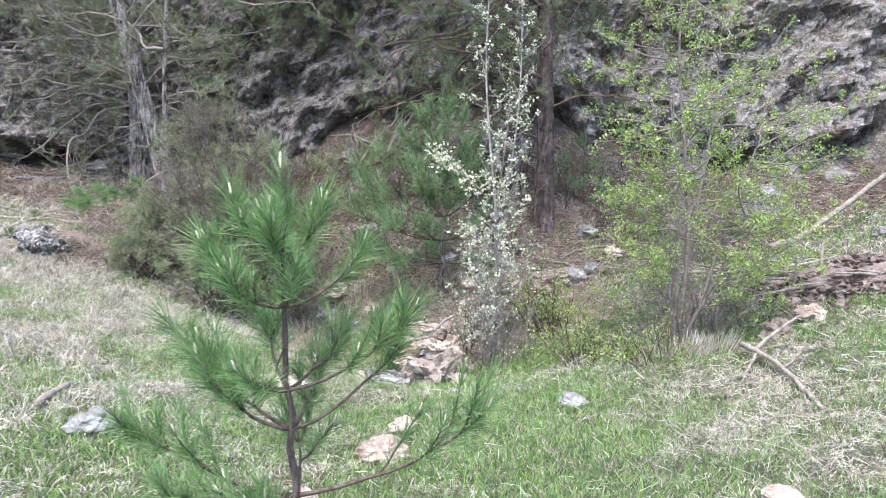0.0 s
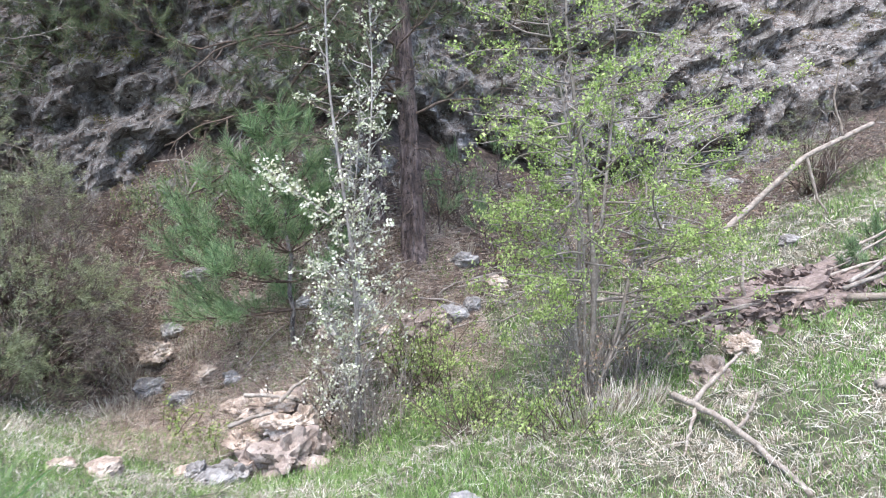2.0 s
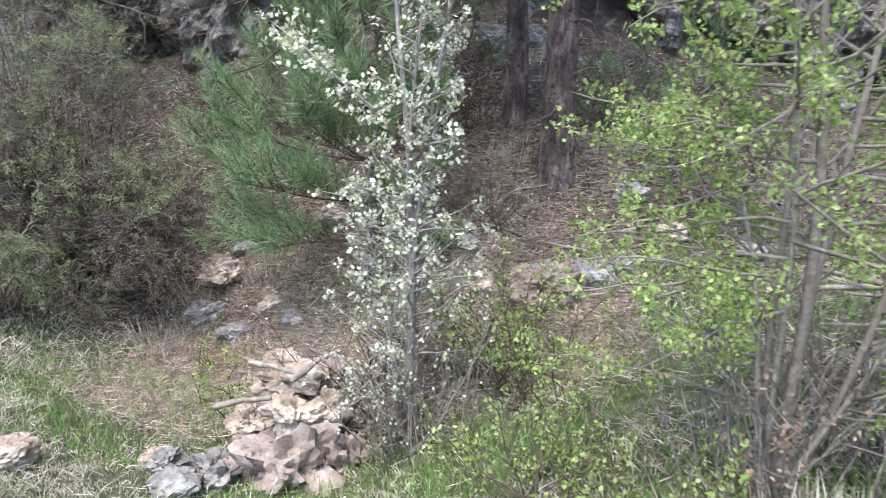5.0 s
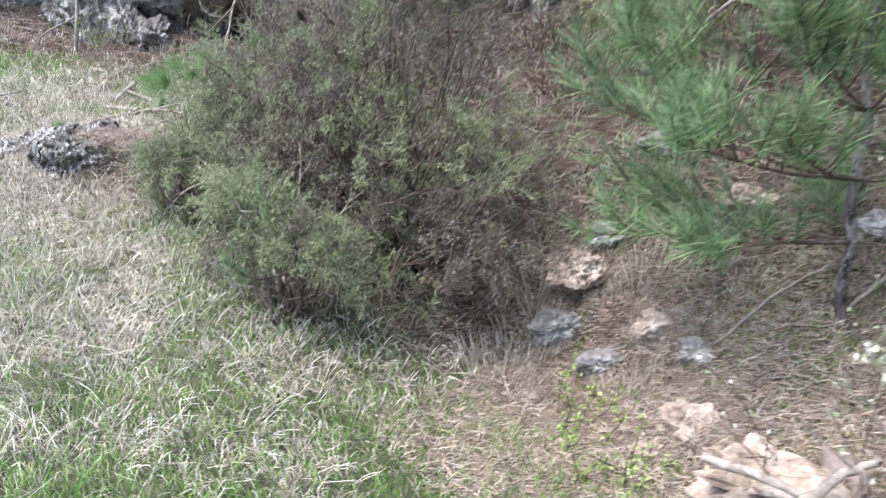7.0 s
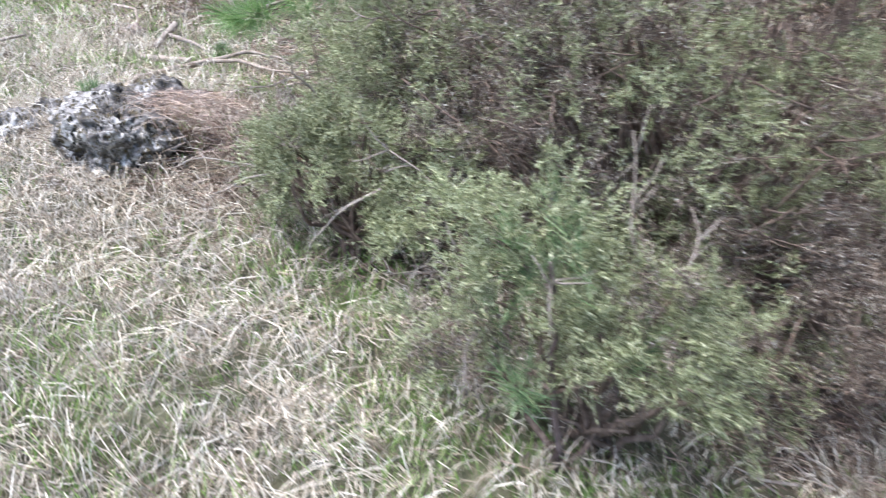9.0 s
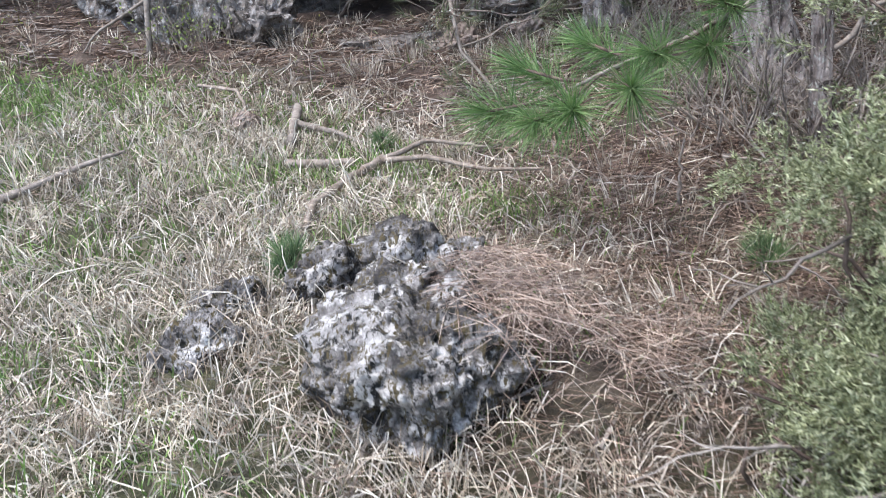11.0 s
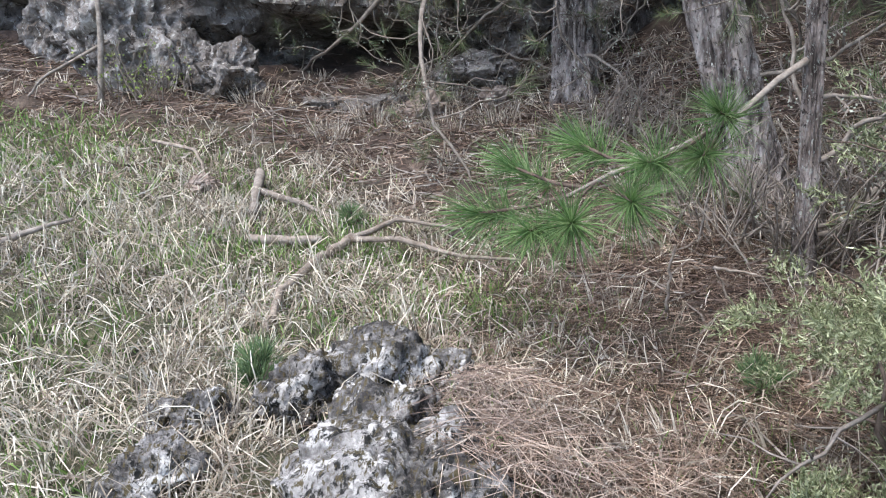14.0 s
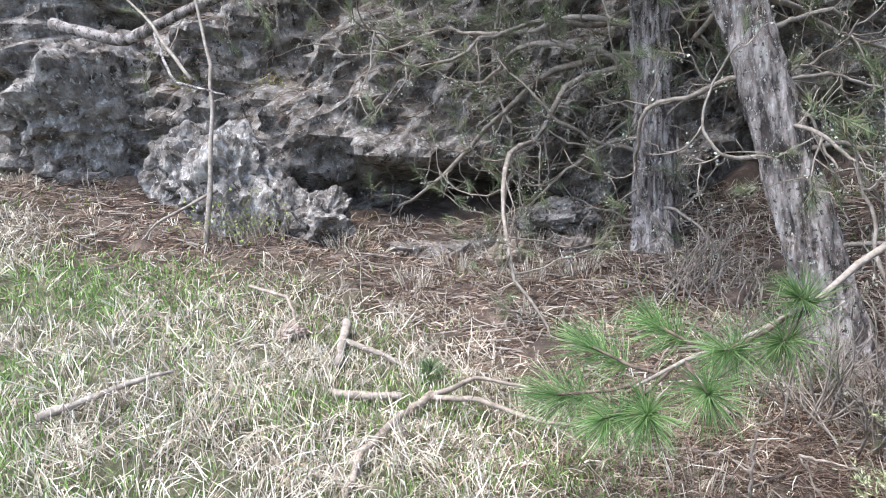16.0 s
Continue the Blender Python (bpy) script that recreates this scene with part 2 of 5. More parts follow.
def spikes(p, d, length, width):
    """Short stiff needles, one face each."""
    n = len(p)
    d = unit(d)
    side = unit(np.cross(d, unit(rng.normal(size=(n, 3))))) * width * 0.5
    v = np.stack([p - side, p + side, p + d * np.broadcast_to(length, n)[:, None]], 1).reshape(-1, 3)
    return v, np.arange(n * 3).reshape(-1, 3)


def leaves(p, d, size, fold=0.25):
    """Small leaves, folded along the midrib."""
    n = len(p)
    d = unit(d)
    size = np.broadcast_to(size, n)[:, None]
    side = unit(np.cross(d, unit(rng.normal(size=(n, 3)))))
    up = np.cross(side, d)
    a, b = p, p + d * size
    m = p + d * size * 0.5 + up * size * fold * 0.5
    v = np.stack([a, m + side * size * 0.36, b, m - side * size * 0.36], 1).reshape(-1, 3)
    k = np.arange(n)[:, None] * 4
    return v, np.concatenate([k + [0, 1, 2], k + [0, 2, 3]], 1).reshape(-1, 3)


def tube(pts, radii, sides=7, rough=0.0):
    """A tapering, closed stem along points."""
    pts = np.asarray(pts, float)
    radii = np.broadcast_to(radii, len(pts))
    t = unit(np.gradient(pts, axis=0))
    a = unit(np.cross(t, [0.31, 0.87, 0.39]))
    b = np.cross(t, a)
    ang = np.arange(sides) * 2 * np.pi / sides
    r = radii[:, None] * (1 + rough * rng.normal(size=(len(pts), sides)))
    v = pts[:, None] + r[..., None] * (np.cos(ang)[None, :, None] * a[:, None] + np.sin(ang)[None, :, None] * b[:, None])
    v = np.concatenate([v.reshape(-1, 3), pts[:1], pts[-1:]])
    f, m = [], len(pts)
    i, j = np.meshgrid(np.arange(m - 1), np.arange(sides), indexing="ij")
    p0, p1 = i * sides + j, i * sides + (j + 1) % sides
    p2, p3 = p1 + sides, p0 + sides
    f = np.concatenate([np.stack([p0, p1, p2], -1).reshape(-1, 3), np.stack([p0, p2, p3], -1).reshape(-1, 3)])
    j = np.arange(sides)
    caps = np.concatenate([np.stack([(j + 1) % sides, j, np.full(sides, m * sides)], -1),
                           np.stack([(m - 1) * sides + j, (m - 1) * sides + (j + 1) % sides, np.full(sides, m * sides + 1)], -1)])
    return v, np.concatenate([f, caps])


def bough(start, way, length, rise=0.0, wiggle=0.12, steps=9):
    """Points of a branch that wanders, and bends up (rise > 0) or down."""
    pts, d = [np.asarray(start, float)], unit(way)
    for i in range(steps):
        d = unit(d + UP * rise / steps + rng.normal(size=3) * wiggle)
        pts.append(pts[-1] + d * length / steps)
    return np.array(pts)


def along(pts, s):
    """Place and way at the share s of a branch."""
    i = min(int(s * (len(pts) - 1)), len(pts) - 2)
    w = s * (len(pts) - 1) - i
    return pts[i] * (1 - w) + pts[i + 1] * w, unit(pts[i + 1] - pts[i])


def brush(shoots, per, length, width, reach=0.12, open_=0.75, plain=False):
    """Needles round the ends of shoots; a shoot is (end, way, size)."""
    p = np.repeat(np.array([s[0] for s in shoots]), per, 0)
    d = np.repeat(unit([s[1] for s in shoots]), per, 0)
    k = np.repeat(np.array([s[2] for s in shoots], float), per)
    n = len(p)
    back = rng.random(n) ** 1.3
    p = p - d * (back * reach * k)[:, None]
    perp = unit(np.cross(d, unit(rng.normal(size=(n, 3)))))
    th = open_ * (0.35 + 0.75 * back + 0.25 * rng.normal(size=n))
    way = d * np.cos(th)[:, None] + perp * np.sin(th)[:, None]
    if plain:
        return spikes(p, way, length * k * rng.uniform(0.75, 1.1, n), width * 1.25)
    return blades(p, way, length * k * rng.uniform(0.75, 1.1, n), width, 0.12)


# ---- the lie of the land ----
PLANE = [0.604, 0.035, 0.086]
HILLS = [(-8, 1, 2.6, -0.18), (-8, 5, 2.6, -0.42), (-8, 9, 2.6, -0.24), (-8, 13, 2.6, -0.09), (-4, 1, 2.6, -0.3), (-4, 5, 2.6, -0.41), (-4, 9, 2.6, -0.51), (-4, 13, 2.6, -0.89), (0, 1, 2.6, -0.17), (0, 5, 2.6, -0.82), (0, 9, 2.6, -0.93), (0, 13, 2.6, 0.8), (4, 1, 2.6, -0.56), (4, 5, 2.6, -0.33), (4, 9, 2.6, -0.79), (4, 13, 2.6, -1.07), (8, 1, 2.6, -0.16), (8, 5, 2.6, -0.35), (8, 9, 2.6, -0.11), (8, 13, 2.6, -0.55), (0.1, 8.0, 1.1, -0.57), (1.3, 10, 1.1, 0.34), (-1.6, 9.5, 1.1, -0.85), (0, 16.5, 2.6, 1.3), (-1.45, 9.75, 0.7, -0.2), (1.75, 9.45, 0.6, -0.18), (-5.3, 9.25, 0.6, 0.08), (-10.6, 12.3, 1.1, 0.5)]
WALKED = np.array([(0, 0), (0.6, 2.2), (1.4, 4.4), (0.5, 5.4), (-1.2, 6.4), (-3.3, 7.2), (-4.2, 7.7)])


def land(x, y):
    x, y = np.asarray(x, float), np.asarray(y, float)
    cx, cy = np.clip(x, -14, 14), np.clip(y, -8, 18)
    z = PLANE[0] + PLANE[1] * cx + PLANE[2] * cy
    for a, b, s, h in HILLS:
        z = z + h * np.exp(-((x - a) ** 2 + (y - b) ** 2) / (2 * s * s))
    z = z + 0.025 * np.sin(2.3 * x + 1.1 * np.sin(1.7 * y)) + 0.02 * np.sin(3.1 * y + 0.7 * x)
    return z


def ripple(x, y, k):
    return 0.5 + 0.25 * np.sin(k * x + 1.7 * np.sin(0.8 * k * y)) + 0.25 * np.sin(1.3 * k * y + 2.1 * np.sin(0.6 * k * x + 1))


def soft(a, b, v):
    t = np.clip((v - a) / (b - a), 0, 1)
    return t * t * (3 - 2 * t)


def litter_share(x, y):
    """Where fallen needles cover the ground: on the bank, below the cliff and under the pines."""
    edge = np.interp(x, [-12, -8.5, -6.5, -4.8, -3.2, -1.2, 1.0, 3.0, 5.0, 9.0, 12], [11.2, 11.3, 11.2, 10.4, 9.3, 9.7, 9.1, 9.2, 10.4, 11.9, 12.5])
    a = soft(-0.6, 0.7, y - edge + 0.7 * (ripple(x, y, 2.1) - 0.5))
    rock = np.exp(-((x + 4.55) ** 2 + (y - 9.35) ** 2) / 0.25)
    bush = np.exp(-((x + 2.7) ** 2 / 0.9 + (y - 9.7) ** 2 / 0.4))
    return np.clip(a + 0.8 * rock + bush, 0, 1)


def green_share(x, y):
    """Share of fresh grass among the standing grass."""
    g = 0.40 + 0.36 * soft(-2.5, 0.5, x - 0.25 * (y - 5)) * soft(9.5, 7.0, y) + 0.25 * soft(6.2, 4.2, y) * soft(-6, -3, x)
    g = g + 0.6 * np.exp(-((x + 1.0) ** 2 / 1.5 + (y - 13.6) ** 2 / 0.3))
    g = g + 0.35 * np.exp(-((x + 1.7) ** 2 + (y - 7.7) ** 2) / 1.6)
    g = g + 0.6 * np.exp(-((x + 8.3) ** 2 / 1.3 + (y - 10.5) ** 2 / 1.0)) - 0.22 * np.exp(-((x - 2.4) ** 2 + (y - 3.6) ** 2) / 0.9)
    g = g - 0.03 * soft(-2.0, -3.6, x) * soft(6, 7, y) - 0.05 * np.exp(-((x + 6.1) ** 2 / 1.5 + (y - 9.5) ** 2 / 1.2))
    g = g + 0.2 * soft(-1.5, -3.0, x) * soft(8.2, 7.0, y) - 0.5 * soft(1.0, 2.4, x) * soft(7.4, 5.4, y)
    return np.clip(g + 0.5 * (ripple(x, y, 1.9) - 0.5) + 0.7 * (ripple(x + 3, y - 2, 5.3) - 0.5), 0.03, 0.97)


def from_walk(x, y):
    p = np.stack([x, y], -1)
    best = np.full(len(p), 1e9)
    for a, b in zip(WALKED[:-1], WALKED[1:]):
        t = np.clip(((p - a) @ (b - a)) / ((b - a) @ (b - a)), 0, 1)
        best = np.minimum(best, np.linalg.norm(p - a - t[:, None] * (b - a), axis=1))
    return best


def make_ground():
    far = np.array([25, 40, 80, 200, 600, 1500.0])
    xs = np.concatenate([-far[::-1], np.arange(-15, 15.01, 0.15), far])
    ys = np.concatenate([-far[::-1], np.arange(-8, 18.01, 0.15), far])
    x, y = np.meshgrid(xs, ys, indexing="ij")
    z = land(x, y)
    near = (np.abs(x) < 15) & (y > -8) & (y < 18)
    z = z + near * 0.014 * rng.normal(size=z.shape) * (1 + 1.6 * litter_share(x, y))
    v = np.stack([x, y, z], -1).reshape(-1, 3)
    a, b = len(xs), len(ys)
    i, j = np.meshgrid(np.arange(a - 1), np.arange(b - 1), indexing="ij")
    p = i * b + j
    f = np.concatenate([np.stack([p, p + b, p + b + 1], -1).reshape(-1, 3), np.stack([p, p + b + 1, p + 1], -1).reshape(-1, 3)])
    me = to_mesh("ground", v, f, GROUND, True)
    at = me.attributes.new("litter", "FLOAT", "POINT")
    at.data.foreach_set("value", litter_share(v[:, 0], v[:, 1]).astype(np.float32))
    tagged(new("ground", me), "uneven meadow ground of soil, grass and fallen pine needles", "ground", kind="structure")


make_ground()

# ---- the rock face ----
FOOT_X = [-16, -11, -9.3, -8.2, -7.2, -6.2, -5.0, -4.0, -2.9, -1.9, -1.0, 0.4, 1.5, 2.6, 3.6, 5.0, 6.2, 7.5, 9.5, 16]
FOOT_Y = [11.6, 11.8, 12.1, 12.5, 12.9, 13.6, 14.0, 13.4, 12.6, 12.3, 12.2, 12.2, 12.4, 12.9, 13.4, 13.6, 13.2, 13.2, 13.8, 15]


def rock_face():
    xs, zs = np.arange(-14, 14, 0.07), np.concatenate([np.arange(-0.5, 4.2, 0.065), np.arange(4.2, 9.1, 0.3)])
    v, tops = [], []
    fy = np.interp(xs, FOOT_X, FOOT_Y)
    fy = np.convolve(np.pad(fy, 12, mode="edge"), np.ones(25) / 25, mode="valid")
    fz = land(xs, fy)
    for i, x in enumerate(xs):
        for z in zs:
            q = Vector((x, fy[i] * 0.4, z))
            big = noise.fractal(q * 0.5, 1.0, 2.0, 4)
            bulge = noise.fractal(Vector((x * 0.8, 0, z * 1.5)), 1.0, 2.0, 3)
            warp = noise.noise_vector(q * 1.1) * 0.8 + noise.noise_vector(q * 3.1) * 0.3
            knob = noise.voronoi(q * 1.7 + warp)[0]
            pebble = noise.voronoi(q * 5.5 + warp)[0]
            fine = noise.fractal(q * 3.4, 0.8, 2.1, 5)
            hollow = max(0, noise.noise(q * 1.15 + Vector((7, 0, 3))) - 0.22) * 1.6
            cave = 0.0
            if 0 < z < 1.6:
                over = math.exp(-((x - 0.2) / 2.2) ** 2)
                c = noise.noise(Vector((x * 0.95 + 1.3, 0, 4.4))) + 0.25 + 0.3 * over
                cave = 1.5 * max(0, c) * math.exp(-(((z - 0.18 - 0.15 * over) / (0.26 + 0.12 * over)) ** 2))
                cave += 1.7 * math.exp(-((x + 6.8) / 0.62) ** 2 - ((z - 0.12) / 0.3) ** 2) + 1.2 * math.exp(-((x - 1.9) / 0.5) ** 2 - ((z - 0.5) / 0.4) ** 2)
            y = fy[i] + 0.36 * z - 0.5 * big - 0.34 * bulge + 0.30 * knob[0] ** 1.3 + 0.17 * pebble[0] - 0.22 * fine + hollow + cave - 0.28
            v.append((x + 0.05 * fine, y, fz[i] + z))
    a, b = len(xs), len(zs)
    v = np.array(v).reshape(a, b, 3)
    back = v[:, -1:].copy()
    back[..., 1] += 12
    v = np.concatenate([v, back], 1).reshape(-1, 3)
    b += 1
    i, j = np.meshgrid(np.arange(a - 1), np.arange(b - 1), indexing="ij")
    p = i * b + j
    f = np.concatenate([np.stack([p, p + b, p + b + 1], -1).reshape(-1, 3), np.stack([p, p + b + 1, p + 1], -1).reshape(-1, 3)])
    ob = new("rock_face", to_mesh("rock_face", v, f, CLIFF, False))
    tagged(ob, "weathered grey conglomerate rock face with hollows at its foot", "cliff", kind="structure")
    c = v[f].mean(1)
    nrm = unit(np.cross(v[f[:, 1]] - v[f[:, 0]], v[f[:, 2]] - v[f[:, 0]]))
    return c, nrm


CLIFF_AT, CLIFF_N = rock_face()

# ---- stones ----


def stone(at, size, material, label, seed, turn=0.0, detail=4, rough=0.28, sink=0.25, category="stone", group="", flat=0.0, grit=0.0):
    bm = bmesh.new()
    bmesh.ops.create_icosphere(bm, subdivisions=detail, radius=1)
    off = Vector((seed * 3.1, seed * 1.7, seed * 0.9))
    for w in bm.verts:
        p = w.co.copy()
        k = 1 + rough * noise.fractal(p * 1.3 + off, 1.0, 2.0, 4) - 0.25 * rough * abs(noise.noise(p * 4 + off))
        cell = noise.voronoi(p * 1.1 + off)[0]
        k += 0.28 * rough * noise.fractal(p * 4.5 + off, 0.8, 2.0, 5)
        k -= 0.35 * rough * (cell[0] if isinstance(cell, (list, tuple)) else cell)
        if grit:
            q = Vector((p.x * size[0], p.y * size[1], p.z * size[2])) * 9 + off
            k += grit * (0.5 - noise.voronoi(q + noise.noise_vector(q * 0.6))[0][0]) + 0.6 * grit * noise.fractal(q * 0.4, 0.8, 2.0, 3)
        w.co = p * k
        if flat:
            w.co.z = round(w.co.z / flat) * flat * 0.75 + w.co.z * 0.25
    bm.transform(Matrix.Diagonal((*size, 1)))
    bm.transform(Matrix.Rotation(turn, 4, "Z"))
    me = bpy.data.meshes.new("stone")
    bm.to_mesh(me)
    bm.free()
    me.materials.append(material)
    low = min(w.co.z for w in me.vertices)
    for poly in me.polygons:
        poly.use_smooth = detail > 4 and not grit
    x, y = at[0], at[1]
    z = at[2] if len(at) > 2 else float(land(x, y)) - low - sink * size[2] * 2
    ob = new("rock" if category == "rock" else "stone", me)
    ob.location = (x, y, z)
    return tagged(ob, label, category, group)


BIG = stone((-4.9, 9.03), (0.25, 0.28, 0.21), STONE_LICHEN, "weathered bedrock hump with black and white lichen", 2, 0.5, 6, 0.36, 0.42, "rock", flat=0.09)
for k, (x, y, a, b, h) in enumerate([(-5.08, 9.28, 0.17, 0.2, 0.15), (-5.2, 9.56, 0.19, 0.15, 0.14), (-5.38, 9.38, 0.13, 0.12, 0.11), (-5.56, 8.98, 0.09, 0.13, 0.11), (-5.6, 9.24, 0.06, 0.09, 0.09), (-5.73, 9.22, 0.07, 0.06, 0.06), (-5.02, 9.64, 0.1, 0.09, 0.08)]):
    stone((x, y), (a, b, h), STONE_LICHEN, "small lichen-covered rock standing in dry grass", 11 + k, k * 0.7, 5, 0.42, 0.34, "rock", "outcrop", flat=0.09)
for k, (x, y, s, m) in enumerate([(-0.38, 4.45, 0.13, 0), (-0.29, 5.1, 0.11, 0), (-1.25, 6.0, 0.16, 0), (-1.5, 6.1, 0.12, 0), (-0.77, 3.75, 0.12, 0), (1.75, 3.6, 0.09, 0),
                                  (-1.29, 7.09, 0.13, 0), (-1.55, 7.05, 0.09, 0), (-2.3, 4.7, 0.15, 1), (1.0, 5.55, 0.1, 1), (2.05, 3.35, 0.07, 0), (-0.6, 7.4, 0.14, 1), (-0.85, 7.7, 0.11, 0)]):
    stone((x, y), (s * 1.2, s, s * 0.62), (STONE_TAN, STONE_GREY)[m], ("pale tan limestone lying in the grass", "grey stone half sunk in the grass")[m], 20 + k, k * 1.3, 4, 0.35, 0.28, "stone", "stones in the meadow")
# heap of stones and earth at the foot of the flowering tree
heap = [(-0.04, 7.72, -1.04, 0.29, 0.26, STONE_EARTH), (-0.3, 7.85, -1.1, 0.2, 0.16, STONE_EARTH), (0.2, 7.88, -1.08, 0.17, 0.18, STONE_EARTH), (-0.1, 7.9, -0.8, 0.2, 0.1, STONE_TAN),
        (-0.2, 8.15, -0.72, 0.23, 0.13, STONE_TAN), (0.1, 8.02, -0.84, 0.12, 0.13, STONE_TAN), (-0.45, 8.1, -0.98, 0.15, 0.1, STONE_TAN), (0.04, 8.27, -0.78, 0.12, 0.16, STONE_EARTH),
        (-0.55, 7.75, -1.1, 0.12, 0.08, STONE_GREY), (-0.42, 7.58, -1.06, 0.1, 0.07, STONE_GREY), (-0.75, 7.62, -1.02, 0.11, 0.07, STONE_GREY),
        (-0.58, 9.02, -1.03, 0.18, 0.12, STONE_TAN), (-0.36, 8.85, -1.06, 0.16, 0.12, STONE_TAN), (-0.72, 8.86, -1.1, 0.1, 0.08, STONE_TAN), (-0.2, 8.98, -0.95, 0.13, 0.1, STONE_GREY)]
for k, (x, y, z, r, h, m) in enumerate(heap):
    stone((x, y, z), (r, r * 0.85, h), m, "tan broken limestone in a heap of stones" if m is STONE_TAN else "earth-brown boulder at the foot of a stone heap", 40 + k, k * 0.8, 4, 0.7, 0, "stone", "heap of stones")
# stones on the bank
for k, (x, y, s, m) in enumerate([(1.3, 9.2, 0.12, 1), (-1.55, 9.78, 0.19, 1), (-1.52, 10.12, 0.25, 0), (-1.36, 10.3, 0.15, 1), (-1.2, 9.55, 0.15, 1), (-0.95, 9.75, 0.15, 0), (-0.65, 9.5, 0.13, 1),
                                  (-0.5, 10.2, 0.17, 0), (-1.35, 11.3, 0.14, 1), (0.35, 9.3, 0.14, 0), (0.75, 9.4, 0.13, 1), (0.9, 9.05, 0.1, 0), (2.2, 9.6, 0.16, 0), (0.1, 9.8, 0.12, 1), (-1.1, 10.7, 0.18, 1),
                                  (2.7, 9.4, 0.14, 1), (3.2, 10.3, 0.2, 1), (1.9, 9.9, 0.17, 1), (3.5, 6.9, 0.17, 0), (3.05, 6.55, 0.2, 2), (4.8, 11.4, 0.3, 1), (5.6, 9.4, 0.14, 1), (6.6, 9.0, 0.12, 1), (5.2, 12.3, 0.35, 1),
                                  (3.9, 4.6, 0.12, 2), (2.9, 4.05, 0.1, 2), (-6.9, 10.95, 0.1, 2), (-7.75, 12.45, 0.34, 3), (-8.2, 12.25, 0.17, 3), (-6.3, 12.75, 0.2, 2), (-5.9, 13.1, 0.16, 2)]):
    stone((x, y), (s * 0.95, s * 0.8, s * (0.6 if m < 3 else 0.75)), (STONE_TAN, STONE_GREY, STONE_EARTH, CLIFF)[m],
          ("pale tan stone among fallen needles", "grey limestone block on the needle-covered bank", "earthy brown stone half sunk in the ground", "rough grey boulder at the foot of the rock face")[m], 60 + k, k * 0.9, 5 if s > 0.15 else 4, 0.45, 0.38, "stone", "stones on the bank", grit=0.16)

for k, (x, y, a, b, h) in enumerate([(-8.5, 12.3, 0.5, 0.4, 0.55), (-8.05, 12.45, 0.2, 0.2, 0.3), (-10.1, 12.5, 0.95, 0.5, 0.75), (-9.2, 12.6, 0.45, 0.4, 0.5), (-6.2, 13.55, 0.5, 0.3, 0.16), (1.62, 9.12, 0.17, 0.13, 0.12), (1.34, 8.95, 0.26, 0.2, 0.18), (1.85, 9.25, 0.13, 0.1, 0.1), (1.15, 9.1, 0.12, 0.1, 0.1)]):
    stone((x, y), (a, b, h), CLIFF if k < 5 else (STONE_EARTH, STONE_GREY)[k % 2], "rugged grey conglomerate boulder at the foot of the cliff" if k < 5 else "broken boulder bedded in the bank", 120 + k, k * 0.6, 5, 0.34, 0.34, "rock", "boulders", grit=0.12)

# ---- trees and bushes ----


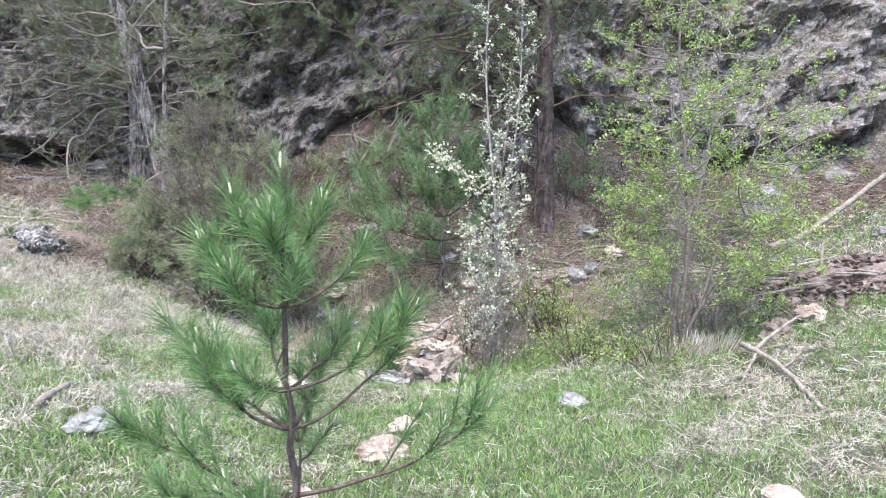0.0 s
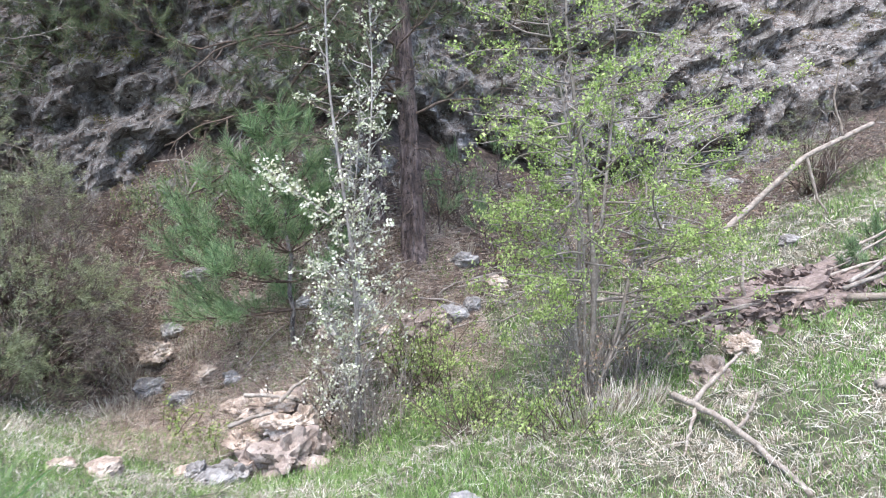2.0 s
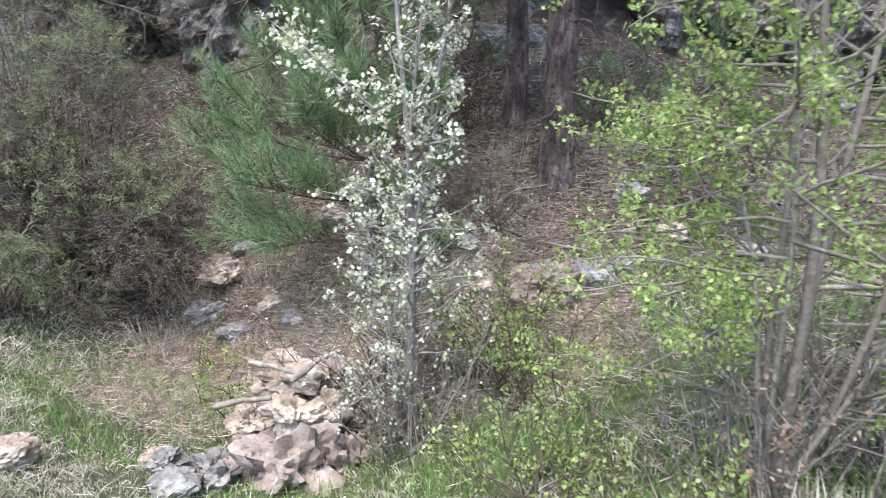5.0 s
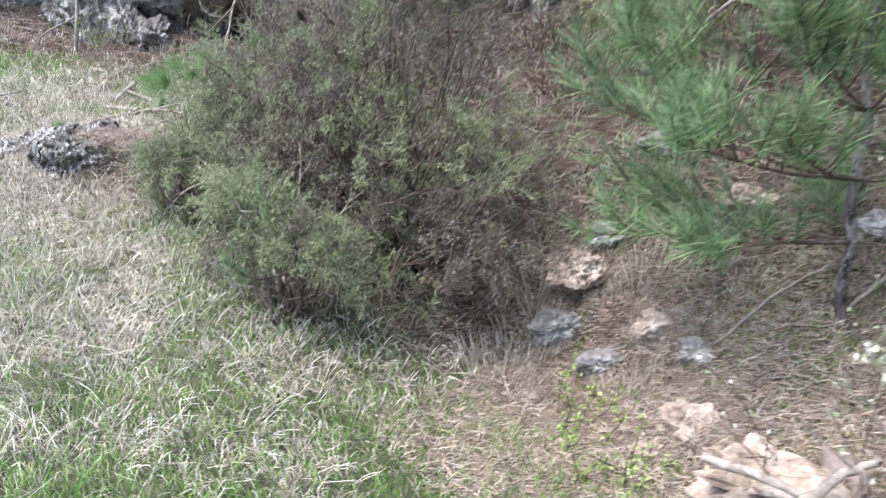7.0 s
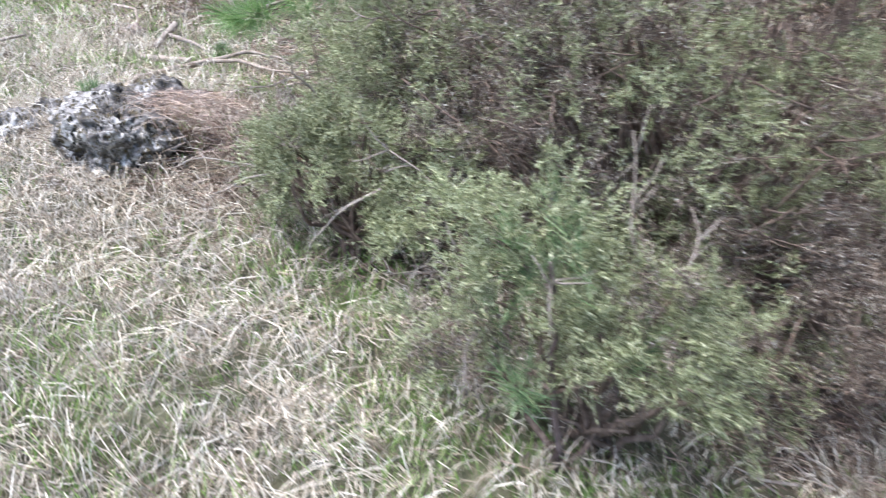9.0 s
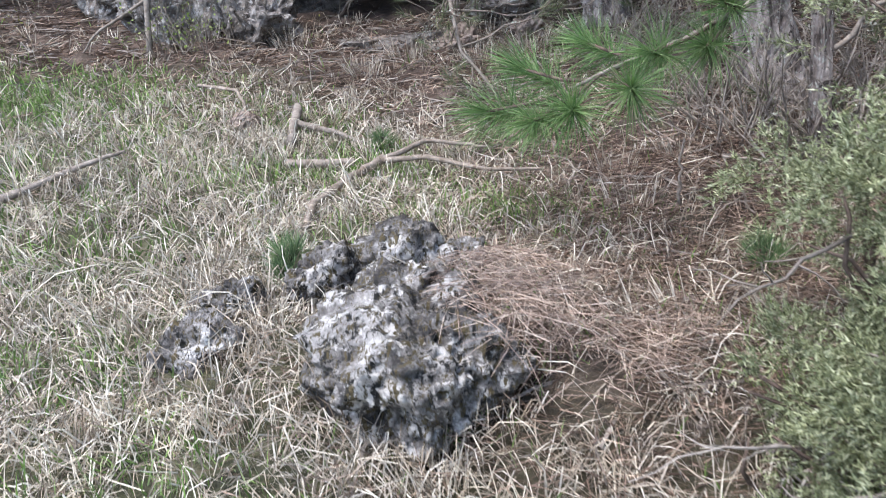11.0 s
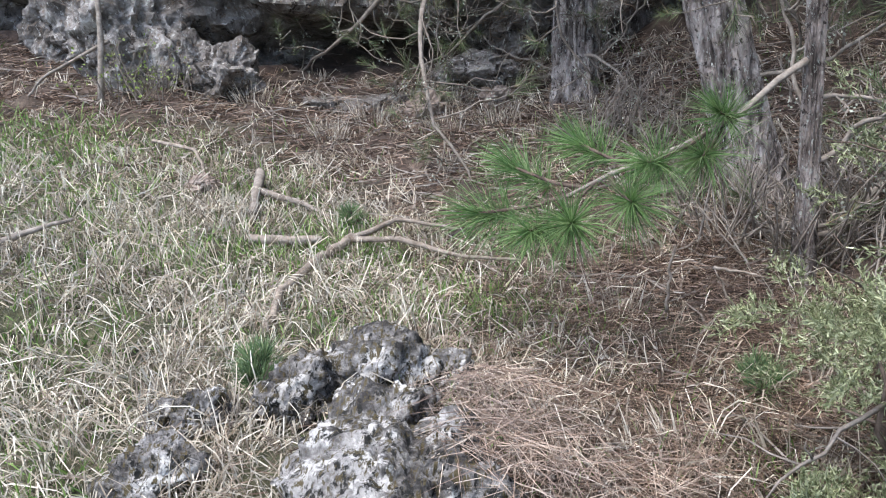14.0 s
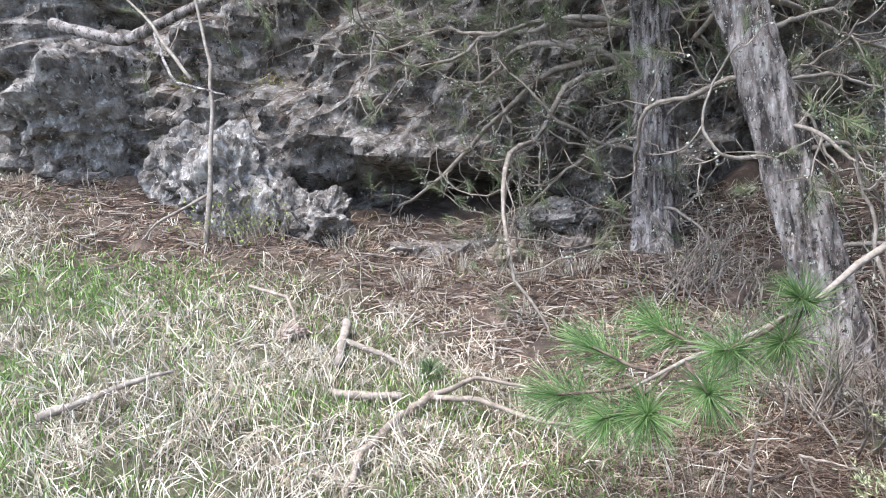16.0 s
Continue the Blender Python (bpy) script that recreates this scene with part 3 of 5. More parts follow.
def needle_pine(at, height, whorls, needle, label, clump=0.135, per=90, candles=True, thin=0.0024, lean=(0, 0), gap=0.12, side=(0.22, 0.42), bark=None):
    """A young pine: a straight stem with whorls of upturned branches that end in brushes of needles."""
    base = np.array([at[0], at[1], float(land(at[0], at[1])) - 0.03])
    r = root("pine_tree", base, label, "pine")
    pts = np.array([base + UP * height * q + np.array([lean[0], lean[1], 0]) * q * q + 0.012 * rng.normal(size=3) * (1 if 0 < q < 1 else 0) for q in np.linspace(0, 1, 14)])
    rad = np.linspace(0.009 * height + 0.004, 0.005, 14)
    part("trunk", tube(pts, rad, 8, 0.06), bark or BARK_RED, r, "rough brown stem with rings of branch scars", True)
    tips = [(pts[-1], UP, 1.1)] + [(along(pts, 1 - 0.05 * q)[0], unit(UP + 0.35 * rng.normal(size=3)), 1.0) for q in range(1, 5)]
    part("needles", brush(tips, per, clump, thin, 0.24, 0.65), needle, r)
    if candles:
        for e, w, _ in tips[:1]:
            part("candle", tube([e, e + w * 0.015, e + w * 0.04, e + w * 0.06], [0.004, 0.007, 0.006, 0.002], 6), BUD, r, "pale new shoot candle", True)
    for share, arms in whorls:
        for az, length, rise in arms:
            p, _ = along(pts, share)
            d = np.array([math.cos(radians(az)), math.sin(radians(az)), 0.1])
            b = bough(p, d, length, rise, 0.06, 9)
            limb = part("limb", tube(b, np.linspace(0.005 + 0.006 * length, 0.0035, 10), 6, 0.05), SHOOT, r, "", True)
            ends = [(b[-1], unit(b[-1] - b[-2]), 1.05), (along(b, 0.9)[0], unit(b[-1] - b[-2]), 0.9)]
            for q in np.arange(0.4, 0.97, gap / max(0.4, length)):
                for sign in (-1, 1):
                    if rng.random() < 0.22:
                        continue
                    o, w = along(b, q)
                    out = unit(np.cross(w, UP)) * sign
                    tw = unit(w * 0.9 + out * rng.uniform(0.4, 1.0) + UP * rng.uniform(-0.15, 0.6))
                    ll = length * rng.uniform(*side) * (1.25 - q * 0.6)
                    c = bough(o, tw, ll, 0.8, 0.07, 5)
                    part("twig", tube(c, np.linspace(0.005, 0.003, 6), 5), SHOOT, limb, "", True)
                    w2 = unit(c[-1] - c[-2])
                    ends.append((c[-1], w2, rng.uniform(0.8, 1.05)))
                    if ll > 0.13:
                        ends.append((along(c, 0.6)[0], w2, 0.8))
            part("needles", brush(ends, per, clump, thin, 0.15, 0.95), needle, limb)
            if candles:
                for e, w, _ in (ends[0], *ends[2:6:2]):
                    w = unit(w + UP)
                    part("candle", tube([e, e + w * 0.01, e + w * 0.028, e + w * 0.042], [0.003, 0.005, 0.004, 0.002], 5), BUD, limb, "pale new shoot candle", True)
    return r


needle_pine((-0.58, 2.68), 1.74, [
    (0.27, [(3, 0.84, 0.7), (176, 0.74, 0.3), (100, 0.55, 0.5), (262, 0.4, 0.6), (215, 0.5, 0.4)]),
    (0.43, [(14, 0.52, 0.8), (150, 0.52, 0.6), (196, 0.48, 0.8), (75, 0.42, 0.8)]),
    (0.52, [(4, 0.60, 1.0), (182, 0.56, 1.1), (120, 0.4, 1.0), (60, 0.4, 1.0), (250, 0.3, 1.0)]),
    (0.70, [(10, 0.40, 1.2), (172, 0.42, 1.2), (90, 0.3, 1.3), (230, 0.3, 1.3), (300, 0.26, 1.3)]),
    (0.82, [(190, 0.30, 1.6), (0, 0.26, 1.6), (120, 0.22, 1.8), (260, 0.2, 1.8)])],
    NEEDLE_YOUNG, "young green pine with pale candles standing in meadow grass", 0.15, 74, thin=0.0027)
needle_pine((0.0, 9.4), 2.55, [
    (0.16, [(200, 1.1, 0.1), (330, 0.6, 0.2), (100, 0.6, 0.3), (170, 1.1, 0.1), (232, 0.9, 0.0)]),
    (0.28, [(190, 1.3, 0.4), (225, 1.1, 0.4), (245, 0.8, 0.5), (10, 0.8, 0.6), (300, 0.65, 0.5), (150, 0.9, 0.5)]),
    (0.40, [(175, 1.2, 0.7), (205, 1.1, 0.6), (235, 0.9, 0.7), (355, 0.8, 0.8), (280, 0.65, 0.8), (90, 0.6, 0.8), (250, 0.7, 0.7)]),
    (0.52, [(185, 0.9, 0.9), (230, 0.7, 0.9), (20, 0.7, 1.0), (270, 0.6, 1.0), (320, 0.6, 1.0), (140, 0.7, 0.9)]),
    (0.64, [(185, 0.72, 1.1), (20, 0.6, 1.2), (250, 0.55, 1.2), (310, 0.5, 1.2)]),
    (0.76, [(200, 0.5, 1.5), (340, 0.45, 1.6), (90, 0.4, 1.6), (270, 0.42, 1.5)]),
    (0.87, [(180, 0.3, 2.0), (30, 0.28, 2.0), (280, 0.28, 2.1)])],
    NEEDLE_DARK, "bushy dark green young pine on the bank", 0.165, 36, False, 0.0042, gap=0.085, side=(0.25, 0.5), bark=BARK)
for x, y, h in ((-2.7, 8.5, 0.86), (5.05, 7.65, 0.45), (5.3, 7.3, 0.4), (3.0, 12.6, 0.9), (2.1, 11.2, 1.0), (1.7, 10.3, 0.9), (2.2, 10.2, 0.7), (5.8, 8.3, 0.4), (-5.54, 9.44, 0.16), (-6.0, 10.9, 0.12), (-4.15, 10.0, 0.14)):
    needle_pine((x, y), h, [(0.35, [(20, h * 0.4, 1.0), (150, h * 0.4, 1.0), (270, h * 0.4, 1.0)]), (0.7, [(80, h * 0.25, 1.6), (210, h * 0.25, 1.6)])],
                NEEDLE_DARK, "small pine seedling growing in the grass", 0.1, 40, False, 0.003)


def old_pine(at, height, r0, lean, limbs, label, bark=BARK, lichen=True, shade_crown=19, thin=0.0042, close=0.17):
    """A tall pine: plated bark, dead lower limbs with crooked twigs, loose tufts of old needles, and a crown added for
    shade.
    """
    base = np.array([at[0], at[1], at[2] if len(at) > 2 else float(land(at[0], at[1])) - 0.12])
    r = root("pine_tree", base, label, "pine")
    n, sides = 150, 44
    s = np.linspace(0, 1, n) ** 1.5
    pts = base + np.outer(s * height, UP) + np.outer(s, [lean[0], lean[1], 0]) + np.stack([0.05 * np.sin(5 * s + at[0]), 0.05 * np.sin(4 * s), 0 * s], 1)
    rad = r0 * (1 - 0.6 * s) + r0 * 0.4 * np.exp(-s * height / 0.25)
    v, f = tube(pts, rad, sides)
    core = np.concatenate([np.repeat(pts, sides, 0), pts[:1], pts[-1:]])
    out = v - core
    u = unit(out)
    k = np.array([1 + 0.10 * noise.noise(Vector((o[0] * 2.5, o[1] * 2.5, p[2] * 2))) - 0.22 * max(0, 0.3 - abs(noise.noise(Vector((o[0] * 5.5, o[1] * 5.5, p[2] * 3.2 + at[0]))))) / 0.3 + 0.07 * noise.noise(Vector((o[0] * 12, o[1] * 12, p[2] * 14))) for o, p in zip(u, v)])
    part("trunk", (core + out * k[:, None], f), bark, r, "trunk with fissured grey-brown bark plates", False)
    beard, wood = [], TWIG if lichen else SHOOT
    # upper limbs, mostly out of view, added to shade the bank and rock
    limbs = list(limbs) + ring(0.55 * height, 0.97 * height, shade_crown, 0, 360, 1.6, 3.2, -0.1, 0.3, 1.4)
    for z, az, length, rise, tufts in limbs:
        high = z > 0.54 * height and z > 3.9
        p, _ = along(pts, min(0.97, (z / height) ** (1 / 1.5)))
        d = np.array([math.cos(radians(az)), math.sin(radians(az)), 0.1])
        b = bough(p, d, length, rise, 0.2, 20)
        lr = 0.006 + 0.0065 * length
        limb = part("limb", tube(b, np.linspace(lr, 0.004, 21), 7, 0.08), wood, r, "crooked dead limb", True)
        twigs, ends = [], []
        for q in np.arange(0.15, 1.0, (0.24 if high else close) / length):
            p, w = along(b, min(0.99, q))
            tw = unit(w * 0.7 + rng.normal(size=3) * 0.65 - UP * 0.1)
            c = bough(p, tw, rng.uniform(0.25, 0.75) * min(1, length / 2), rng.uniform(-0.4, 0.9), 0.3, 6)
            twigs.append(tube(c, np.linspace(0.007, 0.003, 7), 3))
            for q2 in (0.35, 0.6, 0.8):
                p2, w2 = along(c, q2)
                c2 = bough(p2, unit(w2 * 0.6 + rng.normal(size=3) * 0.7), rng.uniform(0.1, 0.32), 0.5, 0.35, 3)
                twigs.append(tube(c2, np.linspace(0.004, 0.002, 4), 3))
                if rng.random() < tufts * 0.7:
                    ends.append((c2[-1], unit(c2[-1] - c2[-2]), rng.uniform(0.6, 1)))
                if lichen and rng.random() < 0.5:
                    beard.append(p2)
            if rng.random() < tufts:
                ends.append((c[-1], unit(c[-1] - c[-2]), 1.0))
        part("twig_tangle", join(twigs), wood, limb, "tangle of dead twigs", True)
        # high needles are oversized so that few of them cast enough shade
        if ends:
            part("needles", brush(ends, 30 if high else 52, 0.14 if high else 0.125, 0.011 if high else thin, 0.14, 0.9, True), NEEDLE_OLD, limb, "loose tufts of grey-green needles")
    if beard:
        q = np.repeat(np.array(beard), 12, 0) + 0.02 * rng.normal(size=(len(beard) * 12, 3))
        part("lichen", leaves(q, rng.normal(size=q.shape), rng.uniform(0.008, 0.02, len(q))), LICHEN, r, "pale grey beard lichen")
    return r


def ring(z0, z1, n, a0, a1, l0, l1, rise0, rise1, tufts):
    return [(rng.uniform(z0, z1), rng.uniform(a0, a1), rng.uniform(l0, l1), rng.uniform(rise0, rise1), tufts) for _ in range(n)]


old_pine((-4.14, 11.45), 8.0, 0.135, (-1.75, 0.3), ring(0.5, 1.6, 7, 0, 360, 0.6, 1.4, -0.6, 0.5, 0.15) + ring(1.5, 2.4, 4, 110, 165, 1.2, 2.2, -0.3, 0.3, 0.4) + ring(2.4, 4.0, 9, 110, 180, 1.4, 2.6, -0.3, 0.2, 0.8) + ring(1.0, 3.8, 12, -60, 120, 0.8, 2.2, -0.4, 0.4, 0.5),
         "leaning old pine with lichen-grey bark and dead lower limbs", thin=0.0026, shade_crown=10)
old_pine((-5.35, 13.1), 9.0, 0.155, (0.05, 0.1), ring(0.3, 1.2, 5, 150, 230, 0.7, 1.6, -0.5, 0.3, 0.05) + ring(0.3, 1.4, 4, -40, 40, 0.5, 1.2, -0.5, 0.3, 0.05) + [(1.45, 224, 3.3, 0.1, 0.5), (1.35, 217, 3.0, -0.25, 0.5), (1.0, 205, 1.6, -0.2, 0.2), (1.9, 232, 3.6, -0.1, 0.6)] + ring(1.3, 2.9, 11, 170, 234, 2.0, 3.6, -0.3, 0.3, 0.42) + ring(2.6, 4.6, 8, 150, 250, 1.6, 3.0, -0.3, 0.3, 0.6),
         "straight old pine with plated bark at the foot of the rock", thin=0.0026, close=0.13, shade_crown=9)
old_pine((-4.02, 10.72), 4.5, 0.042, (0.25, 0.1), ring(0.25, 1.0, 7, -40, 120, 0.4, 1.2, -0.3, 0.5, 0.3) + ring(0.9, 3.4, 9, -60, 150, 0.7, 1.5, -0.2, 0.6, 0.7), "slender grey pine beside the juniper", shade_crown=6, thin=0.003)
old_pine((1.3, 9.95), 7.5, 0.13, (0.1, 0.3), ring(0.5, 1.8, 5, 0, 360, 0.4, 0.9, -0.5, 0.2, 0.05) + ring(1.7, 3.6, 16, 130, 235, 1.8, 3.6, -0.35, 0.3, 0.85) + ring(1.7, 3.6, 7, -50, 50, 1.2, 2.4, -0.3, 0.3, 0.6),
         "dark old pine with reddish bark on the bank", BARK_RED, False, 32)
old_pine((0.95, 10.5), 7.0, 0.10, (-0.1, 0.2), ring(1.3, 3.8, 9, 110, 250, 1.6, 3.2, -0.2, 0.4, 0.85), "second dark pine close behind another on the bank", BARK_RED, False, 24)
old_pine((-1.7, 13.7, 3.3), 6.0, 0.12, (0.2, -0.5), ring(0.1, 2.4, 34, 190, 350, 1.3, 3.1, -0.75, 0.05, 0.95), "shaded pine on a ledge with limbs drooping over the rock", BARK_RED, False, 34)
old_pine((-3.3, 14.0, 2.6), 6.5, 0.12, (0.2, -0.6), ring(0.2, 2.6, 28, 200, 345, 1.4, 3.0, -0.75, 0.05, 0.9), "dark pine rooted on the rock with drooping boughs", BARK_RED, False, 30)
old_pine((4.3, 15.6, 2.4), 6.0, 0.11, (0.2, -0.8), ring(0.2, 3.0, 16, 200, 345, 1.8, 3.2, -0.7, 0.1, 0.95), "pine on a ledge with limbs drooping before the grey rock", BARK_RED, False)
old_pine((-8.6, 14.2, 2.4), 6.0, 0.12, (0.2, -0.8), ring(0.2, 2.6, 10, 210, 345, 1.6, 3.0, -0.7, 0.2, 0.5), "pine above the rock face with hanging grey limbs", BARK, True, 8, 0.003)


def low_spray():
    """Live green shoots on one low limb of the leaning pine."""
    r = root("pine_bough", (-4.3, 10.3, float(land(-4.3, 10.3))), "low pine bough with long green needle tufts over the grass", "branch")
    b = np.array([(-4.0, 10.75, 0.98), (-4.1, 10.68, 0.92), (-4.22, 10.55, 0.82), (-4.4, 10.32, 0.75), (-4.6, 10.1, 0.70), (-4.72, 9.92, 0.66)])
    part("limb", tube(b, np.linspace(0.013, 0.006, 6), 7, 0.08), TWIG, r, "curved grey limb", True)
    legs, ends = [], []
    for q, e in [(0.98, (-4.65, 9.76, 0.63)), (0.8, (-4.5, 9.9, 0.66)), (0.95, (-4.98, 9.9, 0.62)), (0.9, (-4.92, 10.15, 0.72)), (0.72, (-4.72, 10.25, 0.78)), (0.4, (-4.28, 10.42, 0.85)), (0.45, (-4.33, 10.3, 0.72)), (0.5, (-4.48, 10.1, 0.74)), (0.85, (-4.78, 9.78, 0.6))]:
        o, _ = along(b, q)
        e = np.array(e)
        c = np.array([o, o * 0.6 + e * 0.4 - UP * 0.015, e])
        legs.append(tube(c, np.linspace(0.008, 0.005, 3), 5))
        ends.append((e, unit(unit(e - o) * 0.8 + [-0.05, -0.45, 0.35]), rng.uniform(0.9, 1.1)))
    part("twig_tangle", join(legs), SHOOT, r, "", True)
    part("needles", brush(ends, 330, 0.185, 0.0024, 0.13, 1.15), NEEDLE_YOUNG, r, "fresh green needle tufts")


low_spray()


def juniper(at, lobes, label, sprigs=9, dead=0.35, mound_n=120):
    """A juniper: stems fan out to lobes that are covered with prickly sprigs."""
    base = np.array([at[0], at[1], float(land(at[0], at[1])) - 0.04])
    r = root("juniper_bush", base, label, "bush")
    stems = []
    for c, rad in lobes:
        c, rad = np.array(c), np.array(rad)
        vol = (rad[0] * rad[1] * rad[2]) ** 0.5
        # each lobe is a heap of small mounds of sprays over a dark dead inside
        mounds = int(0.75 * mound_n * vol)
        md = unit(rng.normal(size=(mounds, 3)) + [0, -0.25, 0.3])
        mc = c + md * rad * rng.uniform(0.5, 0.95, (mounds, 1))
        mr = rng.uniform(0.45, 1.0, mounds) * min(0.25, 0.62 * rad.min())
        green, green_way, brown, brown_way = [], [], [], []
        for centre, out, size in zip(mc, md, mr):
            n = sprigs
            d = unit(rng.normal(size=(n, 3)) * 0.75 + out * 0.8 + UP * 0.3)
            dead_one = noise.noise(Vector(centre * 1.6)) + 0.3 * rng.normal() < dead - 0.5
            (brown if dead_one else green).append(np.repeat(centre[None], n, 0) + 0.03 * rng.normal(size=(n, 3)))
            (brown_way if dead_one else green_way).append(d * (size * rng.uniform(0.8, 1.7, (n, 1))))
        n = int(70 * vol)
        d = unit(rng.normal(size=(n, 3)))
        brown.append(c + d * rad * rng.uniform(0.3, 0.8, (n, 1)))
        brown_way.append(unit(d + rng.normal(size=d.shape) * 0.5) * 0.15)
        for pts_, ways, m, nm in ((green, green_way, JUNIPER, "foliage"), (brown, brown_way, JUNIPER_DEAD, "dead_foliage")):
            if not pts_:
                continue
            pp, ww = np.concatenate(pts_), np.concatenate(ways)
            per, k = 13, 12
            a0, aw = np.repeat(pp, per, 0), np.repeat(ww, per, 0)
            reach = (0.42 if m is JUNIPER else 0.0) + (0.58 if m is JUNIPER else 0.85) * rng.random((len(a0), 1)) ** 0.8
            droop = np.column_stack([np.zeros((len(a0), 2)), -0.035 * reach[:, 0] ** 2])
            sp = a0 + aw * reach + droop + rng.normal(size=a0.shape) * 0.013 * (1.25 - reach)
            sp[:, 2] = np.maximum(sp[:, 2], land(sp[:, 0], sp[:, 1]) + 0.03)
            sw = unit(unit(aw) * 0.8 + rng.normal(size=sp.shape) * 0.5)
            sl = rng.uniform(0.03, 0.07, len(sp))
            q, w = np.repeat(sp, k, 0), np.repeat(sw, k, 0)
            q = q + w * (rng.random(len(q)) * np.repeat(sl, k))[:, None]
            nd = unit(w * 0.9 + rng.normal(size=q.shape) * 0.55)
            part(nm, spikes(q, nd, rng.uniform(0.009, 0.02, len(q)), 0.004), m, r, "prickly grey-green sprigs" if m is JUNIPER else "brown dead sprigs")
        inner = int(36 * vol) + 6
        for k in range(inner):
            e = c + unit(rng.normal(size=3) + [0, -0.2, 0.1]) * rad * rng.uniform(0.7, 1.05)
            e[2] = max(e[2], float(land(e[0], e[1])) + 0.04)
            mid = (base + e) / 2 + rng.normal(size=3) * 0.12 + UP * 0.08
            t = np.linspace(0, 1, 8)[:, None]
            cv = (1 - t) ** 2 * (base + rng.normal(size=3) * [0.08, 0.08, 0]) + 2 * t * (1 - t) * mid + t * t * e + rng.normal(size=(8, 3)) * 0.015
            stems.append(tube(cv, np.linspace(0.013, 0.003, 8), 5))
    part("stem_tangle", join(stems), SHOOT, r, "bare grey-brown inner stems", True)
    twigs = []
    for c, rad in lobes:
        c, rad = np.array(c), np.array(rad)
        for k in range(int((85 * dead + 14) * (rad[0] * rad[1] * rad[2]) ** 0.5)):
            d = unit(rng.normal(size=3) + [0, -0.5, 0.15])
            p = c + d * rad * rng.uniform(0.55, 0.9)
            p[2] = max(p[2], float(land(p[0], p[1])) + 0.06)
            main = bough(p, unit(d + rng.normal(size=3) * 0.5), rng.uniform(0.18, 0.42), 0.05, 0.2, 6)
            twigs.append(tube(main, np.linspace(0.0055, 0.002, 7), 4))
            for _ in range(4):
                q, w = along(main, rng.uniform(0.3, 0.95))
                twigs.append(tube(bough(q, unit(w + rng.normal(size=3) * 0.7), rng.uniform(0.06, 0.16), 0, 0.2, 3), np.linspace(0.003, 0.0015, 4), 3))
    part("twig_tangle", join(twigs), SHOOT if dead > 0.5 else TWIG, r, "bare dead twigs", True)
    return r


juniper((-2.6, 9.75), [((-2.7, 9.8, 0.3), (0.95, 0.75, 1.1)), ((-3.2, 10.1, 1.3), (0.5, 0.5, 0.9)), ((-2.05, 9.65, -0.1), (0.65, 0.55, 0.7)), ((-2.9, 9.4, 0.2), (0.6, 0.4, 0.5)), ((-2.3, 9.4, -0.35), (0.5, 0.35, 0.4)), ((-3.4, 9.6, 0.5), (0.5, 0.45, 0.6)), ((-2.35, 9.9, 0.95), (0.45, 0.4, 0.55))],
        "large shaggy juniper with grey dead branches inside", 8, 0.54, 175)
juniper((-2.7, 8.7), [((-2.84, 8.55, -0.07), (0.34, 0.25, 0.26)), ((-2.48, 8.66, -0.2), (0.28, 0.24, 0.22))], "low spreading yellow-green juniper at the edge of dry grass", 11, 0.08, 190)
juniper((-3.68, 9.1), [((-3.68, 8.98, 0.14), (0.32, 0.25, 0.2)), ((-4.0, 9.08, 0.12), (0.22, 0.2, 0.15)), ((-3.4, 9.05, 0.04), (0.22, 0.22, 0.2))], "low grey-green juniper beside a lichened rock", 11, 0.16, 190)
juniper((-3.75, 9.65), [((-3.84, 9.4, 0.40), (0.32, 0.27, 0.25)), ((-3.45, 9.55, 0.52), (0.4, 0.3, 0.36))], "upright yellow-green juniper against grey pine stems", 10, 0.12, 170)
juniper((7.2, 11.2), [((7.3, 11.15, 1.5), (0.55, 0.45, 0.6)), ((6.8, 11.2, 1.1), (0.4, 0.4, 0.42)), ((7.9, 11.3, 1.5), (0.5, 0.4, 0.55))], "dark juniper thicket below the grey rock", 8, 0.5, 60)


